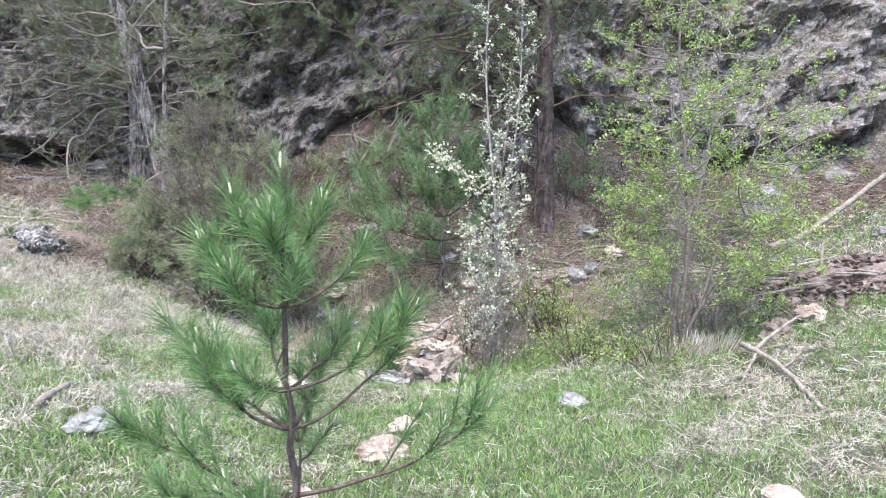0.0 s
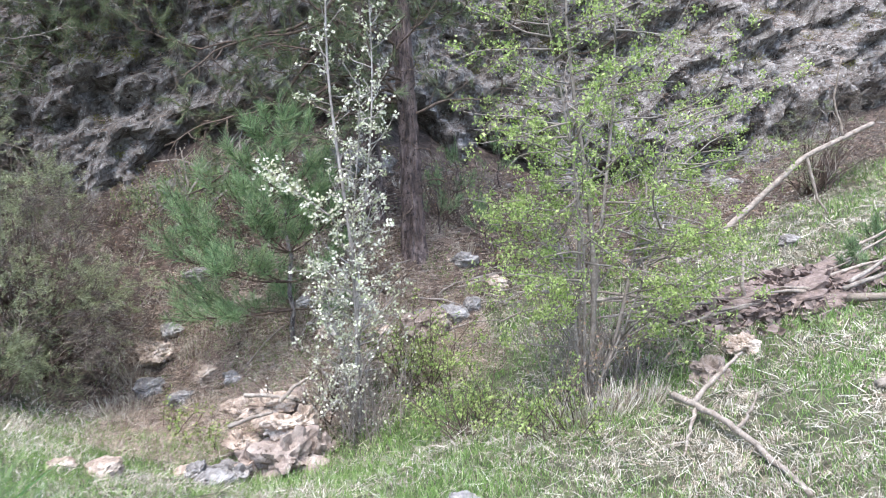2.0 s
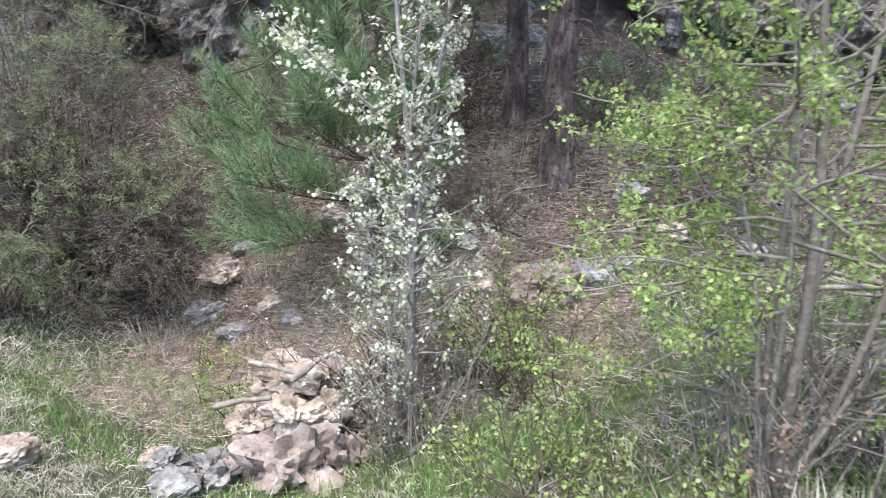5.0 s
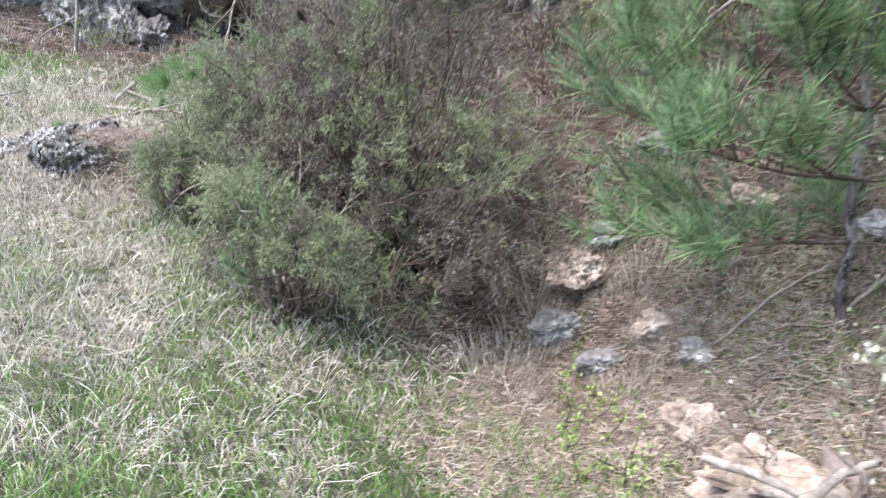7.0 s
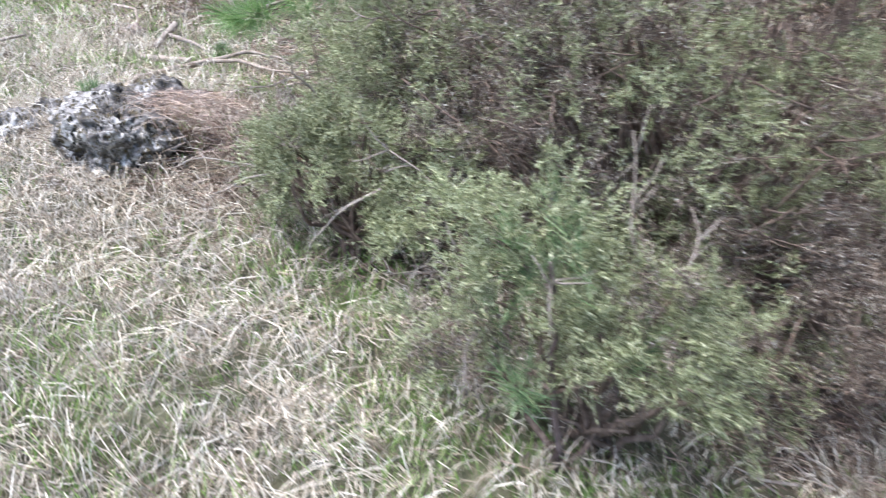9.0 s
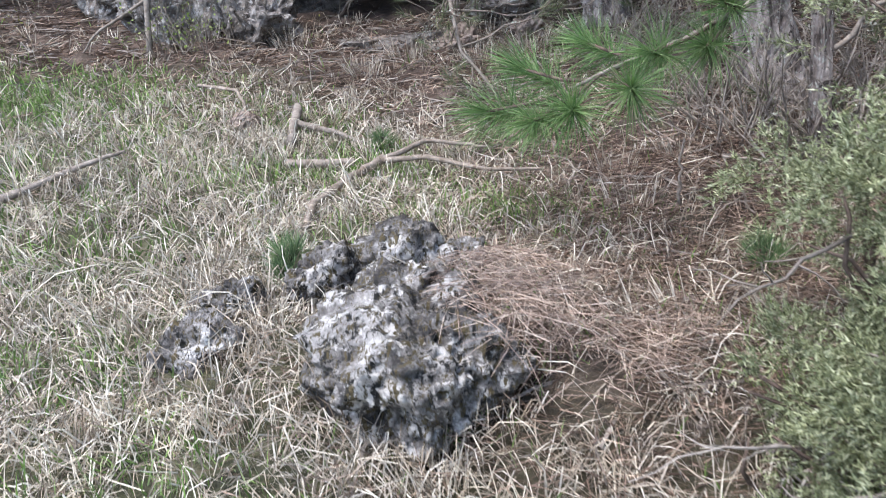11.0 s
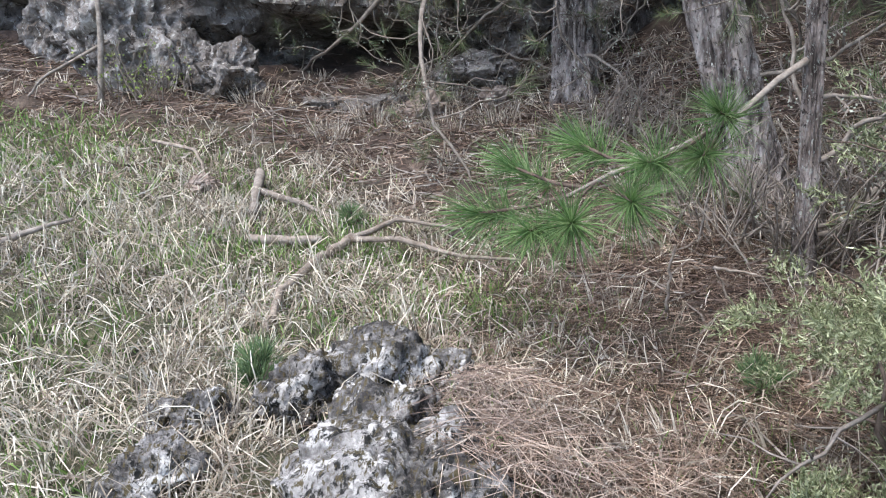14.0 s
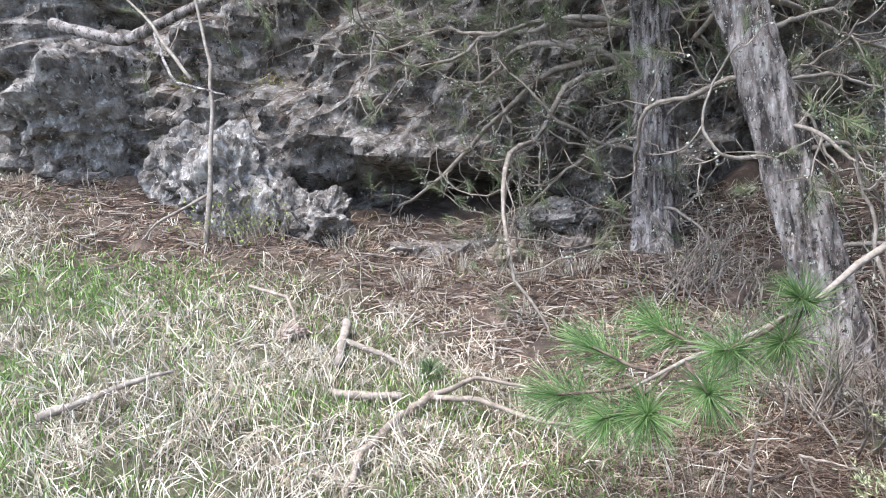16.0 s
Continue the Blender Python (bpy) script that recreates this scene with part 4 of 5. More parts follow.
def leafy_tree(name, at, stems, leaf, bark, label, leaf_size, clusters, per, reach, twig_len, low=0.15, spare=1.0, bunch=0.02, tilt=(0.1, 0.8), taper=0.7):
    """A small broad-leaved tree: several stems, fine twigs, and leaves in bunches."""
    base = np.array([at[0], at[1], float(land(at[0], at[1])) - 0.04])
    r = root(name, base, label, "tree")
    for dx, dy, height, r0, side in stems:
        s = np.linspace(0, 1, 16)
        pts = base + np.outer(s, [dx, dy, height]) + 0.012 * height * np.stack([np.sin(7 * s + dx * 9), np.cos(6 * s + dy * 9), 0 * s], 1)
        stem = part("stem", tube(pts, r0 * (1 - 0.8 * s), 8, 0.05), bark, r, "slender knotty stem", True)
        twigs, ends = [], []
        for q in np.linspace(low, 0.99, clusters):
            p, w = along(pts, q)
            az = rng.uniform(0, 2 * np.pi)
            d = np.array([math.cos(az) + side[0], math.sin(az) + side[1], rng.uniform(*tilt)])
            ll = reach * rng.uniform(0.45, 1.1) * (1.1 - taper * q) * (1 + 0.35 * max(0, side[0]))
            c = bough(p, d, ll, tilt[1] * 0.5, 0.15, 8)
            twigs.append(tube(c, np.linspace(0.004 + 0.006 * ll, 0.002, 9), 5))
            for q2 in np.arange(0.25, 1.0, max(0.07, 0.11 / ll)):
                p2, w2 = along(c, q2)
                c2 = bough(p2, unit(w2 + rng.normal(size=3) * 0.7), twig_len * rng.uniform(0.5, 1.2), 0.3, 0.2, 3)
                twigs.append(tube(c2, np.linspace(0.003, 0.0015, 4), 3))
                ends += [c2[-1], c2[2]] if rng.random() < spare else [c2[-1]]
        part("twig_tangle", join(twigs), bark, stem, "", True)
        e = np.repeat(np.array(ends), per, 0)
        e = e + bunch * rng.normal(size=e.shape)
        part("foliage", leaves(e, rng.normal(size=e.shape) + [0, 0, 0.5], leaf_size * rng.uniform(0.6, 1.3, len(e))), leaf, stem)
    return r


leafy_tree("leafy_tree", (2.24, 6.86), [(-0.05, 0.15, 3.9, 0.025, (0, 0)), (0.35, 0.2, 3.5, 0.02, (0.6, 0)), (-0.25, 0.05, 3.2, 0.018, (-0.35, 0.1)), (0.75, 0.1, 2.2, 0.02, (1.1, 0)), (-0.3, 0.0, 1.6, 0.016, (-0.5, 0.1)), (-0.2, -0.2, 2.4, 0.014, (-0.7, -0.1)), (0.5, -0.2, 1.4, 0.014, (0.7, -0.3))],
           LEAF, TWIG, "small tree with fresh yellow-green spring leaves", 0.023, 26, 15, 0.95, 0.14, 0.3, bunch=0.024, tilt=(-0.1, 0.45), taper=0.4)
leafy_tree("flowering_tree", (0.55, 8.05), [(-0.05, 0.1, 4.3, 0.024, (-0.2, 0)), (0.3, 0.1, 3.9, 0.017, (0.2, 0)), (0.12, -0.1, 3.0, 0.014, (0, 0)), (-0.25, 0.0, 1.5, 0.011, (-0.3, 0))],
           BLOSSOM, PALE_BARK, "slender tree covered in pale blossom and opening leaves", 0.03, 46, 8, 0.62, 0.09, 0.16, 0.25, bunch=0.018, taper=0.75)


def blossom_limb():
    r = root("flowering_branch", (0.45, 8.05, 0.7), "long side branch thick with pale blossom", "branch")
    b = np.array([(0.5, 8.08, 0.78), (0.4, 8.0, 0.93), (0.2, 7.98, 1.1), (0.02, 7.98, 1.26), (-0.15, 8.0, 1.38)])
    part("limb", tube(b, np.linspace(0.012, 0.003, 5), 6), PALE_BARK, r, "", True)
    e = np.array([along(b, q)[0] for q in rng.uniform(0.2, 1, 80)]) + 0.055 * rng.normal(size=(80, 3))
    e = np.repeat(e, 6, 0) + 0.015 * rng.normal(size=(480, 3))
    part("blossom", leaves(e, rng.normal(size=e.shape), 0.034), BLOSSOM, r)


blossom_limb()


def brushwood(at, n, height, spread, bark, leaf, label, leaf_n=6, name="twiggy_shrub"):
    """Thin upright shoots from one stock."""
    base = np.array([at[0], at[1], float(land(at[0], at[1])) - 0.03])
    r = root(name, base, label, "shrub")
    tw, ends = [], []
    for k in range(n):
        d = unit([rng.normal() * spread, rng.normal() * spread, 1])
        c = bough(base + [rng.normal() * 0.13, rng.normal() * 0.13, 0], d, height * rng.uniform(0.4, 1.1), 0.1, 0.09, 8)
        tw.append(tube(c, np.linspace(0.006, 0.0018, 9), 4))
        for _ in range(3):
            p, w = along(c, rng.uniform(0.3, 0.95))
            c2 = bough(p, unit(w + rng.normal(size=3) * 0.6), height * 0.25, 0.2, 0.15, 4)
            tw.append(tube(c2, np.linspace(0.003, 0.0014, 5), 3))
            ends += [along(c2, q)[0] for q in rng.random(leaf_n)]
    part("stem_tangle", join(tw), bark, r, "", True)
    if leaf and ends:
        e = np.array(ends) + 0.015 * rng.normal(size=(len(ends), 3))
        part("foliage", leaves(e, rng.normal(size=e.shape), rng.uniform(0.015, 0.032, len(e))), leaf, r)


brushwood((0.6, 7.9), 46, 0.9, 0.35, TWIG, BLOSSOM, "grey twiggy suckers with opening pale buds", 2)
brushwood((0.3, 8.3), 26, 0.9, 0.4, SHOOT, BLOSSOM, "twiggy shrub with pale opening buds", 4)
brushwood((1.4, 7.1), 34, 0.6, 0.8, SHOOT, LEAF, "low shrub with fresh green leaves", 14)
brushwood((1.85, 6.4), 30, 0.5, 0.9, SHOOT, LEAF, "low shrub with fresh green leaves", 12)
brushwood((2.15, 6.8), 46, 1.0, 0.45, TWIG, RUSSET, "bare twiggy undergrowth round a tree foot", 2)
brushwood((2.6, 7.1), 40, 0.9, 0.5, TWIG, RUSSET, "bare grey twiggy shrub", 2)
brushwood((1.2, 8.2), 40, 0.8, 0.5, SHOOT, LEAF, "low green-leaved shrub on the bank", 18)
brushwood((-8.1, 12.0), 30, 0.5, 0.5, TWIG, LEAF, "small shrub with pale green leaves at the foot of the rock", 3)
brushwood((3.1, 9.4), 40, 1.1, 0.5, TWIG, RUSSET, "bare brown shrub on the bank", 2)
brushwood((-1.5, 11.7), 30, 0.8, 0.6, TWIG, RUSSET, "bare brown shrub on top of the bank", 3)
brushwood((0.35, 11.5), 30, 0.7, 0.6, TWIG, RUSSET, "bare brown shrub on top of the bank", 3)
for x, y in ((-1.9, 11.2), (-1.2, 11.15), (-0.5, 11.05), (-2.3, 11.75)):
    brushwood((x, y), 46, 0.6, 0.9, SHOOT, RUSSET, "low brown dead brush on the bank", 1)
brushwood((2.3, 11.6), 34, 0.9, 0.6, TWIG, LEAF, "sparse green-budded shrub on the bank", 4)
brushwood((-0.6, 11.8), 30, 0.6, 0.7, TWIG, RUSSET, "low bare shrub below the rock face", 3)
brushwood((2.9, 10.9), 30, 0.8, 0.6, SHOOT, RUSSET, "low brown shrub on the bank", 4)
brushwood((-1.15, 9.15), 16, 0.35, 0.8, SHOOT, LEAF, "low green weed at the foot of the bank", 10)
brushwood((-0.8, 8.6), 14, 0.3, 0.8, SHOOT, LEAF, "low green weed at the foot of the bank", 10)
brushwood((4.6, 10.6), 40, 1.2, 0.5, TWIG, LEAF, "sparse shrub with a few green leaves", 3)

for x, y, h in ((-4.25, 11.05, 0.6), (-3.95, 10.95, 0.55), (-4.5, 11.35, 0.5), (-3.7, 11.1, 0.7), (-4.85, 12.3, 0.6)):
    brushwood((x, y), 44, h, 0.6, TWIG, None, "tangle of dead lichen-grey stems at a pine foot")
for x, y, h in ((0.9, 9.6, 0.5), (2.5, 9.9, 0.6), (0.6, 10.6, 0.7), (-0.9, 10.7, 0.5), (1.9, 10.8, 0.8), (3.4, 10.0, 0.6)):
    brushwood((x, y), 34, h, 0.75, SHOOT, RUSSET, "low brown brush growing on the bank", 2)

# ---- fallen wood ----


def stick(pts, r0, r1, label, material=DEADWOOD, arms=(), name="fallen_branch", lift=True):
    """A dead branch lying on the ground; arms fork off it."""
    def settle(ps, rr):
        ps = np.array(ps, float)
        t = np.linspace(0, len(ps) - 1, 4 * len(ps))
        q = np.stack([np.interp(t, np.arange(len(ps)), ps[:, c]) for c in range(3)], 1)
        q[:, :2] += 0.005 * rng.normal(size=(len(q), 2))
        if lift:
            q[:, 2] = land(q[:, 0], q[:, 1]) + q[:, 2] + rr * 0.7
        return q
    q = settle(pts, r0)
    r = root(name, q[0], label, "branch")
    part("stem", tube(q, np.linspace(r0, r1, len(q)), 9, 0.07), material, r, "", True)
    for a, ra in arms:
        q = settle(a, ra)
        part("fork", tube(q, np.linspace(ra, ra * 0.4, len(q)), 7, 0.07), material, r, "", True)


stick([(2.56, 6.2, 0.1), (2.59, 5.95, 0.09), (2.61, 5.55, 0.07), (2.6, 5.2, 0.03), (2.54, 4.75, 0.0)], 0.024, 0.015, "forked pale dead branch lying in the grass", arms=[
    ([(2.59, 5.98, 0.09), (2.72, 6.02, 0.17), (2.92, 6.08, 0.25), (3.02, 6.15, 0.26)], 0.02), ([(2.58, 5.92, 0.08), (2.45, 5.75, 0.03), (2.3, 5.55, 0.0)], 0.015), ([(2.6, 5.5, 0.07), (2.75, 5.6, 0.1), (2.9, 5.75, 0.13)], 0.013),
    ([(2.6, 5.3, 0.04), (2.64, 5.2, -0.01)], 0.016), ([(2.45, 4.7, 0.0), (2.2, 4.75, 0.01), (1.9, 4.65, 0.0)], 0.013)])
stick([(3.55, 5.55, 0.02), (4.1, 5.65, 0.03), (4.8, 5.75, 0.04), (5.4, 5.85, 0.03)], 0.028, 0.024, "pale barkless log lying in the grass", name="fallen_log")
stick([(4.3, 9.7, float(land(4.3, 9.7)) + 0.04), (4.77, 9.98, 0.1), (5.25, 10.1, 0.38), (5.8, 10.15, 0.8), (6.36, 10.2, 1.22), (7.33, 10.25, 1.59)], 0.045, 0.03, "dead pale trunk leaning on the slope", arms=[([(6.36, 10.2, 1.22), (6.45, 10.1, 0.7), (6.55, 10.0, float(land(6.55, 10.0)))], 0.025), ([(6.9, 10.22, 1.42), (6.8, 10.3, 1.9), (6.9, 10.3, 2.4)], 0.02)], name="fallen_tree", lift=False)
stick([(8.9, 11.0, 0.0), (8.95, 11.05, 1.0), (9.0, 11.1, 1.8), (8.85, 11.1, 2.6), (8.9, 11.2, 3.4)], 0.06, 0.02, "bare grey dead tree standing on the slope", TWIG, arms=[([(8.97, 11.08, 1.5), (9.3, 11.0, 2.1), (9.7, 11.0, 2.7)], 0.025), ([(8.9, 11.1, 2.1), (8.5, 11.1, 2.6), (8.2, 11.2, 3.2)], 0.02)], name="dead_tree")
stick([(4.6, 7.15, 0.06), (4.95, 6.75, 0.07), (5.5, 6.6, 0.06), (6.3, 6.5, 0.05)], 0.035, 0.02, "long pale dead pole lying on the slope")
stick([(-2.83, 4.94, 0.03), (-2.84, 5.2, 0.03), (-2.84, 5.46, 0.03)], 0.028, 0.024, "short pale log lying in the meadow", name="fallen_log")
stick([(-3.0, 3.7, 0.02), (-2.6, 3.85, 0.02), (-2.35, 3.82, 0.0)], 0.016, 0.01, "thin pale stick in the grass")
stick([(-5.72, 9.72, 0.02), (-5.82, 10.0, 0.05), (-5.87, 10.4, 0.05), (-5.85, 10.65, 0.06)], 0.014, 0.021, "crooked tan branch lying in dry grass", arms=[([(-5.85, 10.62, 0.06), (-5.6, 10.65, 0.09), (-5.3, 10.6, 0.06), (-5.05, 10.62, 0.06)], 0.016), ([(-5.85, 10.62, 0.06), (-5.7, 10.85, 0.1), (-5.4, 10.9, 0.05)], 0.016)])
stick([(-6.25, 10.42, 0.03), (-6.1, 10.5, 0.04), (-5.98, 10.58, 0.04)], 0.023, 0.02, "short tan branch stub with a sawn end", name="fallen_log")
stick([(-6.65, 11.15, 0.08), (-6.55, 10.95, 0.06), (-6.42, 10.72, 0.03)], 0.028, 0.022, "lichen-grey branch stub in the grass", TWIG, arms=[([(-6.55, 10.95, 0.06), (-6.3, 10.95, 0.05), (-6.1, 10.92, 0.02)], 0.02)])
stick([(-7.2, 9.6, 0.03), (-7.0, 9.9, 0.08), (-6.85, 10.05, 0.12)], 0.02, 0.008, "thin grey stick in dry grass", TWIG)
stick([(-7.5, 11.3, 0.05), (-7.1, 11.2, 0.1), (-6.9, 11.0, 0.03)], 0.012, 0.008, "thin pale twig on the ground")
stick([(-4.44, 10.3, 0.06), (-4.43, 10.3, 0.18), (-4.41, 10.3, 0.31)], 0.007, 0.004, "thin pale dead twig standing in fallen needles", arms=[([(-4.17, 10.3, 0.01), (-4.22, 10.3, 0.12), (-4.28, 10.3, 0.25)], 0.006), ([(-4.28, 10.3, 0.25), (-4.2, 10.3, 0.25), (-4.11, 10.3, 0.24)], 0.006), ([(-4.36, 10.2, 0.0), (-4.28, 10.25, 0.08), (-4.22, 10.3, 0.12)], 0.006)])
stick([(-8.3, 11.75, 0.0), (-8.25, 11.85, 0.6), (-8.3, 12.0, 1.3), (-8.5, 12.1, 2.0)], 0.022, 0.01, "dead pale sapling before the rock face", TWIG, arms=[([(-8.4, 11.9, 1.2), (-8.9, 12.0, 1.6), (-9.4, 12.0, 1.9)], 0.016), ([(-8.27, 11.9, 0.4), (-8.6, 11.6, 0.2), (-8.75, 11.5, 0.0)], 0.014)], name="dead_sapling")
stick([(-9.9, 11.9, 1.35), (-9.2, 12.0, 1.35), (-8.6, 12.1, 1.65), (-7.8, 12.2, 1.95), (-6.8, 12.5, 2.1)], 0.05, 0.03, "thick grey limb crossing the rock face", BARK, arms=[([(-8.9, 12.05, 1.5), (-8.5, 11.8, 1.2), (-8.0, 11.8, 1.15)], 0.014)], name="dead_limb")
for k in range(9):
    x, y = -1.5 + 0.9 * rng.random(), 11.2 + 1.2 * rng.random()
    a = rng.uniform(0, 3.1)
    stick([(x, y, 0.06), (x + 0.4 * math.cos(a), y + 0.4 * math.sin(a), 0.16), (x + 0.8 * math.cos(a), y + 0.8 * math.sin(a), 0.12)], 0.018, 0.008, "dead branch thrown on the bank", TWIG)
for k in range(14):
    x, y = rng.uniform(-0.6, 2.4), rng.uniform(8.7, 9.7)
    a = rng.uniform(-0.5, 0.5)
    stick([(x, y, 0.03), (x + 0.3 * math.cos(a), y + 0.3 * math.sin(a), 0.09), (x + 0.6 * math.cos(a), y + 0.6 * math.sin(a), 0.04)], 0.011, 0.006, "thin dead stick on the needle-covered bank", TWIG)
for a, b in (((-0.5, 7.75, -0.72), (-0.15, 7.7, -0.62)), ((-0.4, 8.0, -0.55), (0.02, 7.95, -0.6)), ((-0.1, 7.9, -0.6), (0.12, 8.1, -0.48))):
    stick([a, tuple((np.array(a) + b) / 2 + [0, 0, 0.015]), b], 0.02, 0.012, "pale broken stick on the stone heap", lift=False)


def debris():
    """Rotten bark and branches raked together on the slope."""
    n, sides = 40, 26
    bm = bmesh.new()
    bmesh.ops.create_icosphere(bm, subdivisions=5, radius=1)
    for w in bm.verts:
        w.co *= 1 + 0.3 * noise.fractal(w.co * 3, 1, 2, 4)
        x, y = 4.35 + w.co.x * 0.85, 7.75 + w.co.y * 0.5
        w.co = Vector((x, y, float(land(x, y)) + max(-0.1, w.co.z * 0.24)))
    me = bpy.data.meshes.new("mound")
    bm.to_mesh(me)
    bm.free()
    me.materials.append(BARK_MULCH)
    r = root("debris_pile", (4.35, 7.75, float(land(4.35, 7.75))), "heap of rotten brown bark and broken branches", "debris")
    ob = new("mound", me)
    ob.parent, ob.location = r, -Vector(r.location)
    chips = 2200
    p = np.stack([4.35 + 0.55 * rng.normal(size=chips), 7.7 + 0.3 * rng.normal(size=chips), np.zeros(chips)], 1)
    p[:, 2] = land(p[:, 0], p[:, 1]) + 0.24 * np.exp(-((p[:, 0] - 4.35) ** 2 / 0.5 + (p[:, 1] - 7.75) ** 2 / 0.2)) + 0.03 * rng.random(chips)
    part("bark_litter", leaves(p, rng.normal(size=p.shape) * [1, 1, 0.35], rng.uniform(0.04, 0.13, chips)), BARK_MULCH, r, "curled pieces of rotten bark")
    for k in range(26):
        a = rng.uniform(-0.5, 0.6) + (math.pi if k % 2 else 0)
        x = rng.uniform(3.1, 4.9)
        y = rng.uniform(7.3, 8.0) + max(0, 4.0 - x) * 0.8
        ll = rng.uniform(0.4, 1.1)
        s = np.linspace(0, 1, 8)
        q = np.stack([x + s * ll * math.cos(a), y + s * ll * math.sin(a) * 0.7, 0 * s], 1) + 0.012 * rng.normal(size=(8, 3))
        q[:, 2] = land(q[:, 0], q[:, 1]) + 0.12 + 0.18 * s * rng.random() + 0.06 * rng.random()
        part("branch", tube(q, np.linspace(0.024, 0.008, 8), 6, 0.08), (DEADWOOD, TWIG)[k % 3 == 0], r, "", True)
    for x, y, dx in ((3.62, 7.6, 0.05), (3.95, 7.5, -0.1)):
        z = float(land(x, y))
        part("branch", tube([(x, y, z), (x + dx, y, z + 0.3), (x + dx * 0.5, y + 0.05, z + 0.55)], [0.02, 0.018, 0.01], 7, 0.06), DEADWOOD, r, "pale upright branch", True)


debris()

# ---- grass and litter ----


def scatter(n, power=1.0):
    """Places on the open ground before the rock face, denser near the line walked."""
    out = []
    have = 0
    while have < n:
        x, y = rng.uniform(-11, 10, n * 2), rng.uniform(2.2, 14.2, n * 2)
        d = from_walk(x, y)
        ok = rng.random(n * 2) < 1 / (1 + (d / 2.0) ** 2) ** (0.5 * power)
        ok &= (x < np.maximum(0.62 * y + 0.4, 1.0 + 1.05 * (y - 2.7))) & (x > np.minimum(-0.62 * y - 0.4, -4.4 - 1.75 * (y - 7.3)))
        ok &= y < np.interp(x, FOOT_X, FOOT_Y) + 0.2
        out.append(np.stack([x[ok], y[ok]], 1))
        have += ok.sum()
    return np.concatenate(out)[:n]


def wide(x, y, w):
    return w * (0.8 + 0.2 * np.minimum(from_walk(x, y), 7))


def bank_foot(n, share):
    """Patchy places along the foot of the bank."""
    c = np.column_stack([rng.uniform(-2.0, 1.9, n), rng.uniform(7.9, 10.8, n)])
    edge = soft(7.9, 8.4, c[:, 1]) * soft(10.8, 9.8, c[:, 1]) * soft(-2.0, -1.5, c[:, 0])
    return c[rng.random(n) < edge * (share + 0.9 * (ripple(c[:, 0], c[:, 1], 5.5 if share < 0.5 else 3.9) - 0.5))]


def dry_grass():
    # tussocks of arching straw
    c = scatter(33000)
    keep = (rng.random(len(c)) < (1 - green_share(c[:, 0], c[:, 1]) * 0.75)) & (rng.random(len(c)) < 1 - 0.8 * litter_share(c[:, 0], c[:, 1]))
    c = np.concatenate([c[keep], bank_foot(7500, 0.65)])
    per = 11
    a = rng.uniform(0, 2 * np.pi, len(c) * per)
    rad = 0.045 * np.sqrt(rng.random(len(a)))
    p = np.repeat(c, per, 0) + np.stack([np.cos(a), np.sin(a)], 1) * rad[:, None]
    comb = np.repeat(rng.normal(size=(len(c), 2)) * 0.5, per, 0)
    d = np.stack([np.cos(a) * 0.6 + comb[:, 0], np.sin(a) * 0.6 + comb[:, 1], rng.uniform(0.7, 1.6, len(a))], 1)
    p3 = np.column_stack([p, land(p[:, 0], p[:, 1]) - 0.005])
    left = soft(-1.0, -3.2, p[:, 0])
    length = rng.uniform(0.12, 0.36, len(a)) * (0.5 + 0.55 * left + 0.3 * np.exp(-((p[:, 0] + 6.2) ** 2 / 1.5 + (p[:, 1] - 9.5) ** 2 / 1.3)))
    near, w, sag = from_walk(p[:, 0], p[:, 1]) < 3.2, wide(p[:, 0], p[:, 1], 0.0032), rng.uniform(0.5, 1.4, len(a))
    tussocks = join([long_blades(p3[near], d[near], length[near], w[near], sag[near]), blades(p3[~near], d[~near], length[~near], w[~near], sag[~near])])
    # single lying blades
    c = scatter(42000)
    keep = (rng.random(len(c)) < (1.1 - green_share(c[:, 0], c[:, 1]))) & (rng.random(len(c)) < 1 - 0.75 * litter_share(c[:, 0], c[:, 1]))
    c = c[keep]
    d = np.column_stack([rng.normal(size=(len(c), 2)), rng.uniform(0.02, 0.5, len(c))])
    lying = blades(np.column_stack([c, land(c[:, 0], c[:, 1]) + 0.02 + 0.03 * rng.random(len(c))]), d, rng.uniform(0.06, 0.2, len(c)), wide(c[:, 0], c[:, 1], 0.003), rng.uniform(-0.3, 0.4, len(c)))
    return join([tussocks, lying])


def green_grass():
    c = scatter(330000)
    keep = (rng.random(len(c)) < green_share(c[:, 0], c[:, 1])) & (rng.random(len(c)) < 1 - 0.93 * litter_share(c[:, 0], c[:, 1]))
    top = np.array([-1.2, 11.95]) + rng.normal(size=(5000, 2)) * [0.6, 0.22]
    c = np.concatenate([c[keep], bank_foot(30000, 0.35), top])
    d = np.column_stack([rng.normal(size=(len(c), 2)) * 0.4, np.ones(len(c))])
    tall = 0.6 + 0.8 * ripple(c[:, 0], c[:, 1], 2.6)
    return blades(np.column_stack([c, land(c[:, 0], c[:, 1]) - 0.005]), d, rng.uniform(0.05, 0.15, len(c)) * tall, wide(c[:, 0], c[:, 1], 0.0042), rng.uniform(0.1, 0.7, len(c)))


def needle_litter():
    c = scatter(300000, 0.55)
    c = c[rng.random(len(c)) < litter_share(c[:, 0], c[:, 1]) + 0.03]
    d = np.column_stack([rng.normal(size=(len(c), 2)), 0.22 * rng.normal(size=len(c))])
    return spikes(np.column_stack([c, land(c[:, 0], c[:, 1]) + 0.008 + 0.035 * rng.random(len(c))]), d, rng.uniform(0.07, 0.16, len(c)), wide(c[:, 0], c[:, 1], 0.0040)[:, None])


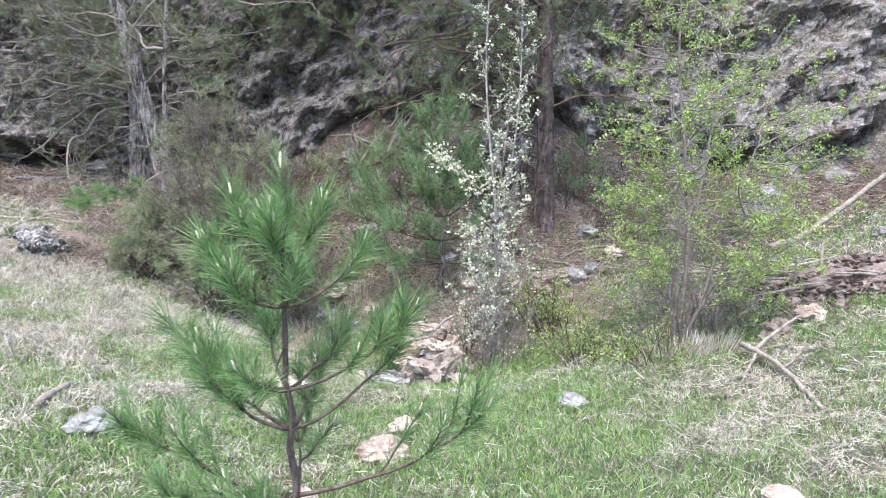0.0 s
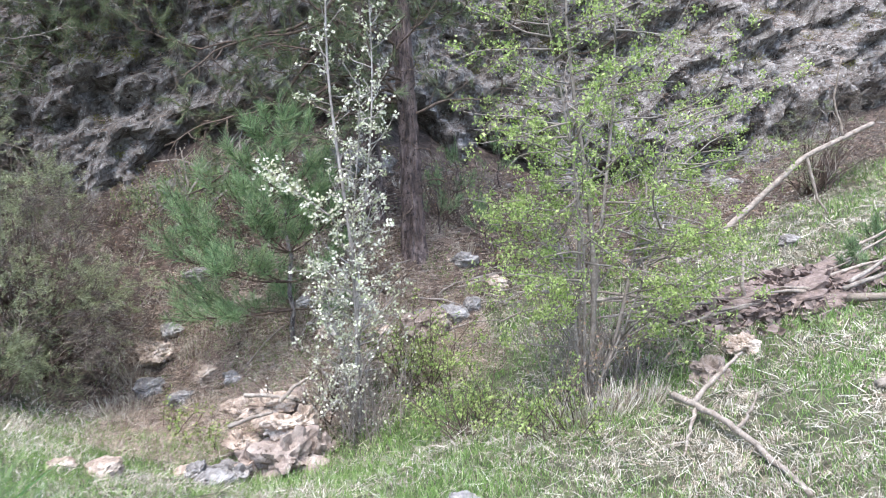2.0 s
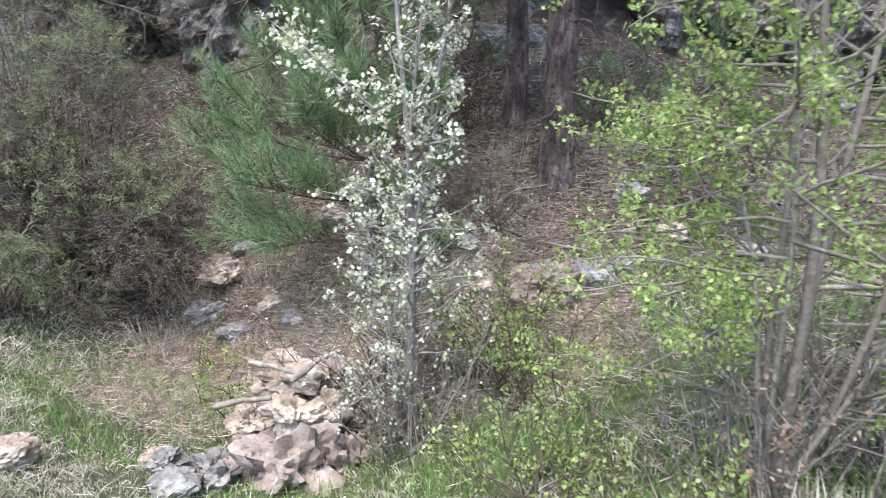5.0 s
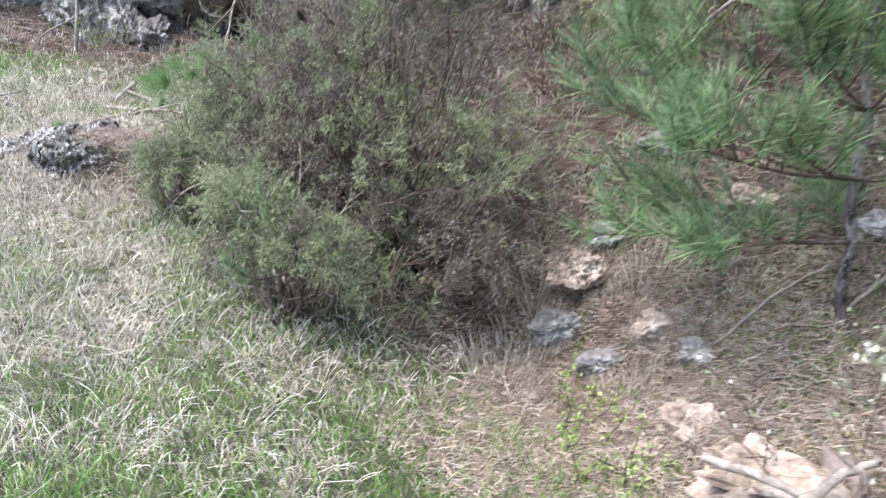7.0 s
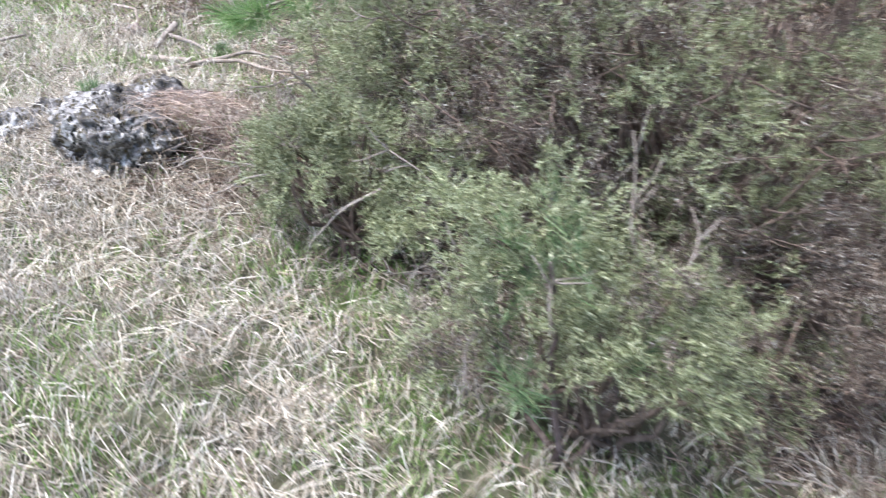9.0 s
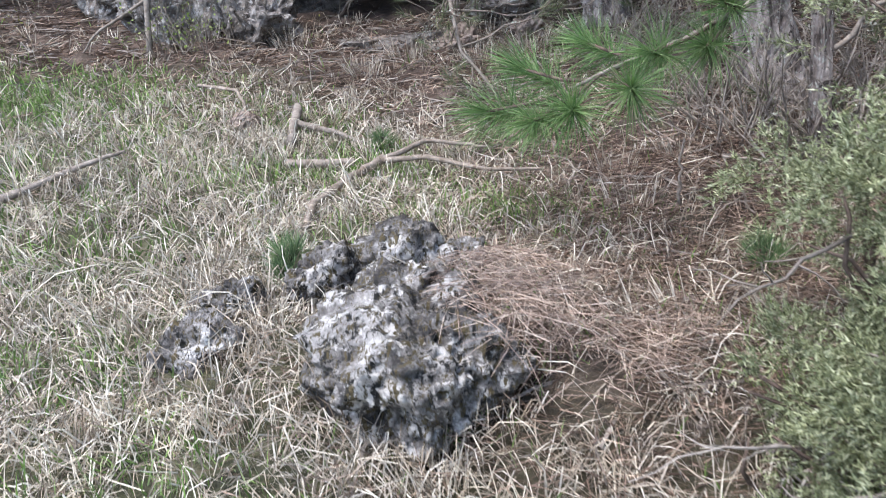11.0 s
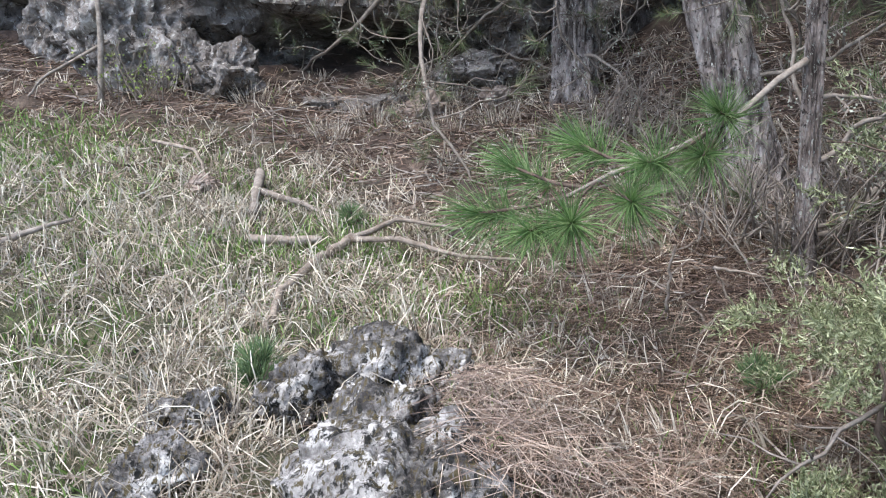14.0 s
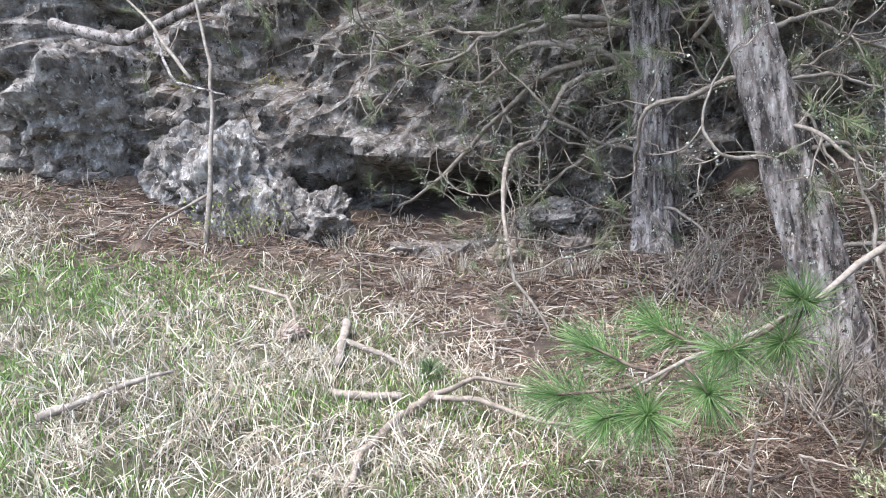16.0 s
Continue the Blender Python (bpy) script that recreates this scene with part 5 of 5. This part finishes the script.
for nm, maker, m, label, cat in (("dry_grass", dry_grass, STRAW, "pale straw-coloured dry grass in bent tussocks", "grass"), ("green_grass", green_grass, GREEN, "short fresh green spring grass", "grass"),
                                 ("needle_litter", needle_litter, LITTER, "reddish-brown carpet of fallen pine needles", "litter")):
    v, f = maker()
    tagged(new(nm, to_mesh(nm, v, f, m)), label, cat, kind="stuff")


# pinkish bank litter, its tone lightened to offset the tree shade here
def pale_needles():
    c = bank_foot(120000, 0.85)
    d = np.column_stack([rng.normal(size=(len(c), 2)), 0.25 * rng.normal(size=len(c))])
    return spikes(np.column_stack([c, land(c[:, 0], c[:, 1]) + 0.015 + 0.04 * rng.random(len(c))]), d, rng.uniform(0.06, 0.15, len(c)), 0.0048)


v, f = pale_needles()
tagged(new("needle_litter", to_mesh("needle_litter", v, f, PALE_LIT_LITTER)), "pale pinkish-brown fallen needles at the foot of the bank", "litter", kind="stuff")


def pine_foot_needles():
    n = 22000
    x, y = -4.25 + 0.55 * rng.normal(size=n), 10.2 + 0.7 * rng.normal(size=n)
    d = np.column_stack([rng.normal(size=(n, 2)), 0.3 * rng.normal(size=n)])
    return spikes(np.column_stack([x, y, land(x, y) + 0.015 + 0.05 * rng.random(n)]), d, rng.uniform(0.07, 0.15, n), 0.0032)


v, f = pine_foot_needles()
tagged(new("needle_litter", to_mesh("needle_litter", v, f, LITTER)), "reddish fallen needles heaped under a leaning pine", "litter", kind="stuff")


def bank_twigs():
    """Small dead twigs and cone scales strewn over the needle-covered ground."""
    c = scatter(9000, 0.4)
    c = c[rng.random(len(c)) < litter_share(c[:, 0], c[:, 1])]
    out = []
    for x, y in c[:3200]:
        a, ll = rng.uniform(0, 6.3), rng.uniform(0.08, 0.34)
        e = np.array([math.cos(a) * ll, math.sin(a) * ll])
        k = np.array([(x, y), (x + e[0] * 0.5 + 0.02 * rng.normal(), y + e[1] * 0.5 + 0.02 * rng.normal()), (x + e[0], y + e[1])])
        z = land(k[:, 0], k[:, 1]) + 0.025 + np.array([0, 0.03, 0.05]) * rng.random()
        out.append(tube(np.column_stack([k, z]), [0.006, 0.005, 0.002], 3))
    return join(out)


v, f = bank_twigs()
tagged(new("twig_litter", to_mesh("twig_litter", v, f, TWIG)), "thin grey dead twigs strewn over fallen needles", "litter", kind="stuff")


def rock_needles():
    """Needles that lie on the lichened hump, their colour lightened as if better lit."""
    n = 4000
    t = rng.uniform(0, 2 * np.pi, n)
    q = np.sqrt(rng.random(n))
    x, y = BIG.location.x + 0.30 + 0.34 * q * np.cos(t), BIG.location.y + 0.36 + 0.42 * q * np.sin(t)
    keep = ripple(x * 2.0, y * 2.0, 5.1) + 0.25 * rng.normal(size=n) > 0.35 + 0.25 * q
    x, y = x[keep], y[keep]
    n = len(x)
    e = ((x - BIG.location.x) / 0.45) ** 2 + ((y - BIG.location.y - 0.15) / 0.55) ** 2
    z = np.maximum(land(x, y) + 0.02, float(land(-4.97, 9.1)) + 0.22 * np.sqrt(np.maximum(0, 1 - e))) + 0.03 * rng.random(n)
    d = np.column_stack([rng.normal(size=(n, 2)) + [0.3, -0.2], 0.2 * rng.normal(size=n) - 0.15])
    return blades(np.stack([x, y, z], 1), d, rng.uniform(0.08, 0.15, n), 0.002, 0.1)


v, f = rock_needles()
tagged(new("rock_needles", to_mesh("rock_needles", v, f, PALE_LIT_LITTER)), "brown fallen pine needles lying over a rock hump", "litter", kind="stuff")


def ledge_growth():
    """Dead grass and needles hanging from the ledges of the rock face."""
    up = (CLIFF_N[:, 2] > 0.35) & (CLIFF_AT[:, 2] < 5.2)
    c = CLIFF_AT[up]
    c = c[rng.random(len(c)) < 0.16]
    per = 9
    p = np.repeat(c, per, 0) + 0.05 * rng.normal(size=(len(c) * per, 3))
    d = np.column_stack([rng.normal(size=len(p)) * 0.6, -0.6 - 0.5 * rng.random(len(p)), rng.uniform(-0.1, 0.7, len(p))])
    d[:, 2] -= 0.5
    return spikes(p, d, rng.uniform(0.1, 0.28, len(p)), 0.008)


v, f = ledge_growth()
tagged(new("ledge_litter", to_mesh("ledge_litter", v, f, LITTER)), "brown dead grass and needles hanging from rock ledges", "litter", kind="stuff")


def moss():
    """Yellow-green moss cushions on the ledges."""
    c = CLIFF_AT[(CLIFF_N[:, 2] > 0.2) & (CLIFF_AT[:, 2] < 4.5)]
    c = c[rng.choice(len(c), 110, replace=False)]
    p = np.repeat(c, 160, 0) + rng.normal(size=(len(c) * 160, 3)) * [0.1, 0.04, 0.05]
    d = np.column_stack([rng.normal(size=len(p)), -0.8 + rng.normal(size=len(p)) * 0.5, 0.5 + rng.normal(size=len(p)) * 0.5])
    return spikes(p, d, rng.uniform(0.02, 0.05, len(p)), 0.012)


v, f = moss()
tagged(new("moss", to_mesh("moss", v, f, MOSS)), "yellow-green moss cushions on rock ledges", "moss", kind="stuff")


def stock_tuft(at, n, height, label):
    a = rng.uniform(0, 2 * np.pi, n)
    rad = min(0.3, 0.012 * n ** 0.55) * np.sqrt(rng.random(n))
    p = np.stack([at[0] + rad * np.cos(a), at[1] + 0.6 * rad * np.sin(a)], 1)
    d = np.column_stack([np.cos(a) * 0.35, np.sin(a) * 0.35, np.ones(n)]) + 0.12 * rng.normal(size=(n, 3))
    solid("grass_tuft", blades(np.column_stack([p, land(p[:, 0], p[:, 1]) - 0.01]), d, height * rng.uniform(0.5, 1.1, n), 0.005, rng.uniform(0, 0.5, n)), STRAW, label, "grass", False)


for x, y in ((-1.67, 9.6), (-1.1, 10.05), (-1.0, 9.35), (-1.75, 9.95)):
    stock_tuft((x, y), 130, 0.26, "tuft of pale drooping dead grass at the foot of the bank")
stock_tuft((2.1, 6.45), 420, 0.34, "tall tuft of pale dead stalks at a tree foot")
stock_tuft((2.4, 6.5), 260, 0.3, "tall tuft of pale dead stalks at a tree foot")
for k in range(26):
    x = rng.uniform(-1.9, 3.4)
    stock_tuft((x, np.interp(x, [-1.9, 0, 3.4], [9.9, 9.4, 9.6]) + rng.uniform(0, 2.6)), 60, 0.2, "small tuft of dead grass on the bank")
stock_tuft((-1.75, 9.35), 300, 0.22, "pale drooping tuft of dead grass on the bank")
for k in range(18):
    stock_tuft((rng.uniform(-4.9, -3.6), rng.uniform(9.3, 11.0)), 46, 0.2, "tuft of bent dead grass among fallen needles")
for k in range(9):
    x = rng.uniform(-8.8, -5.4)
    stock_tuft((x, np.interp(x, FOOT_X, FOOT_Y) - rng.uniform(0.3, 1.5)), 90, 0.24, "drooping tuft of dead grass below the rock face")
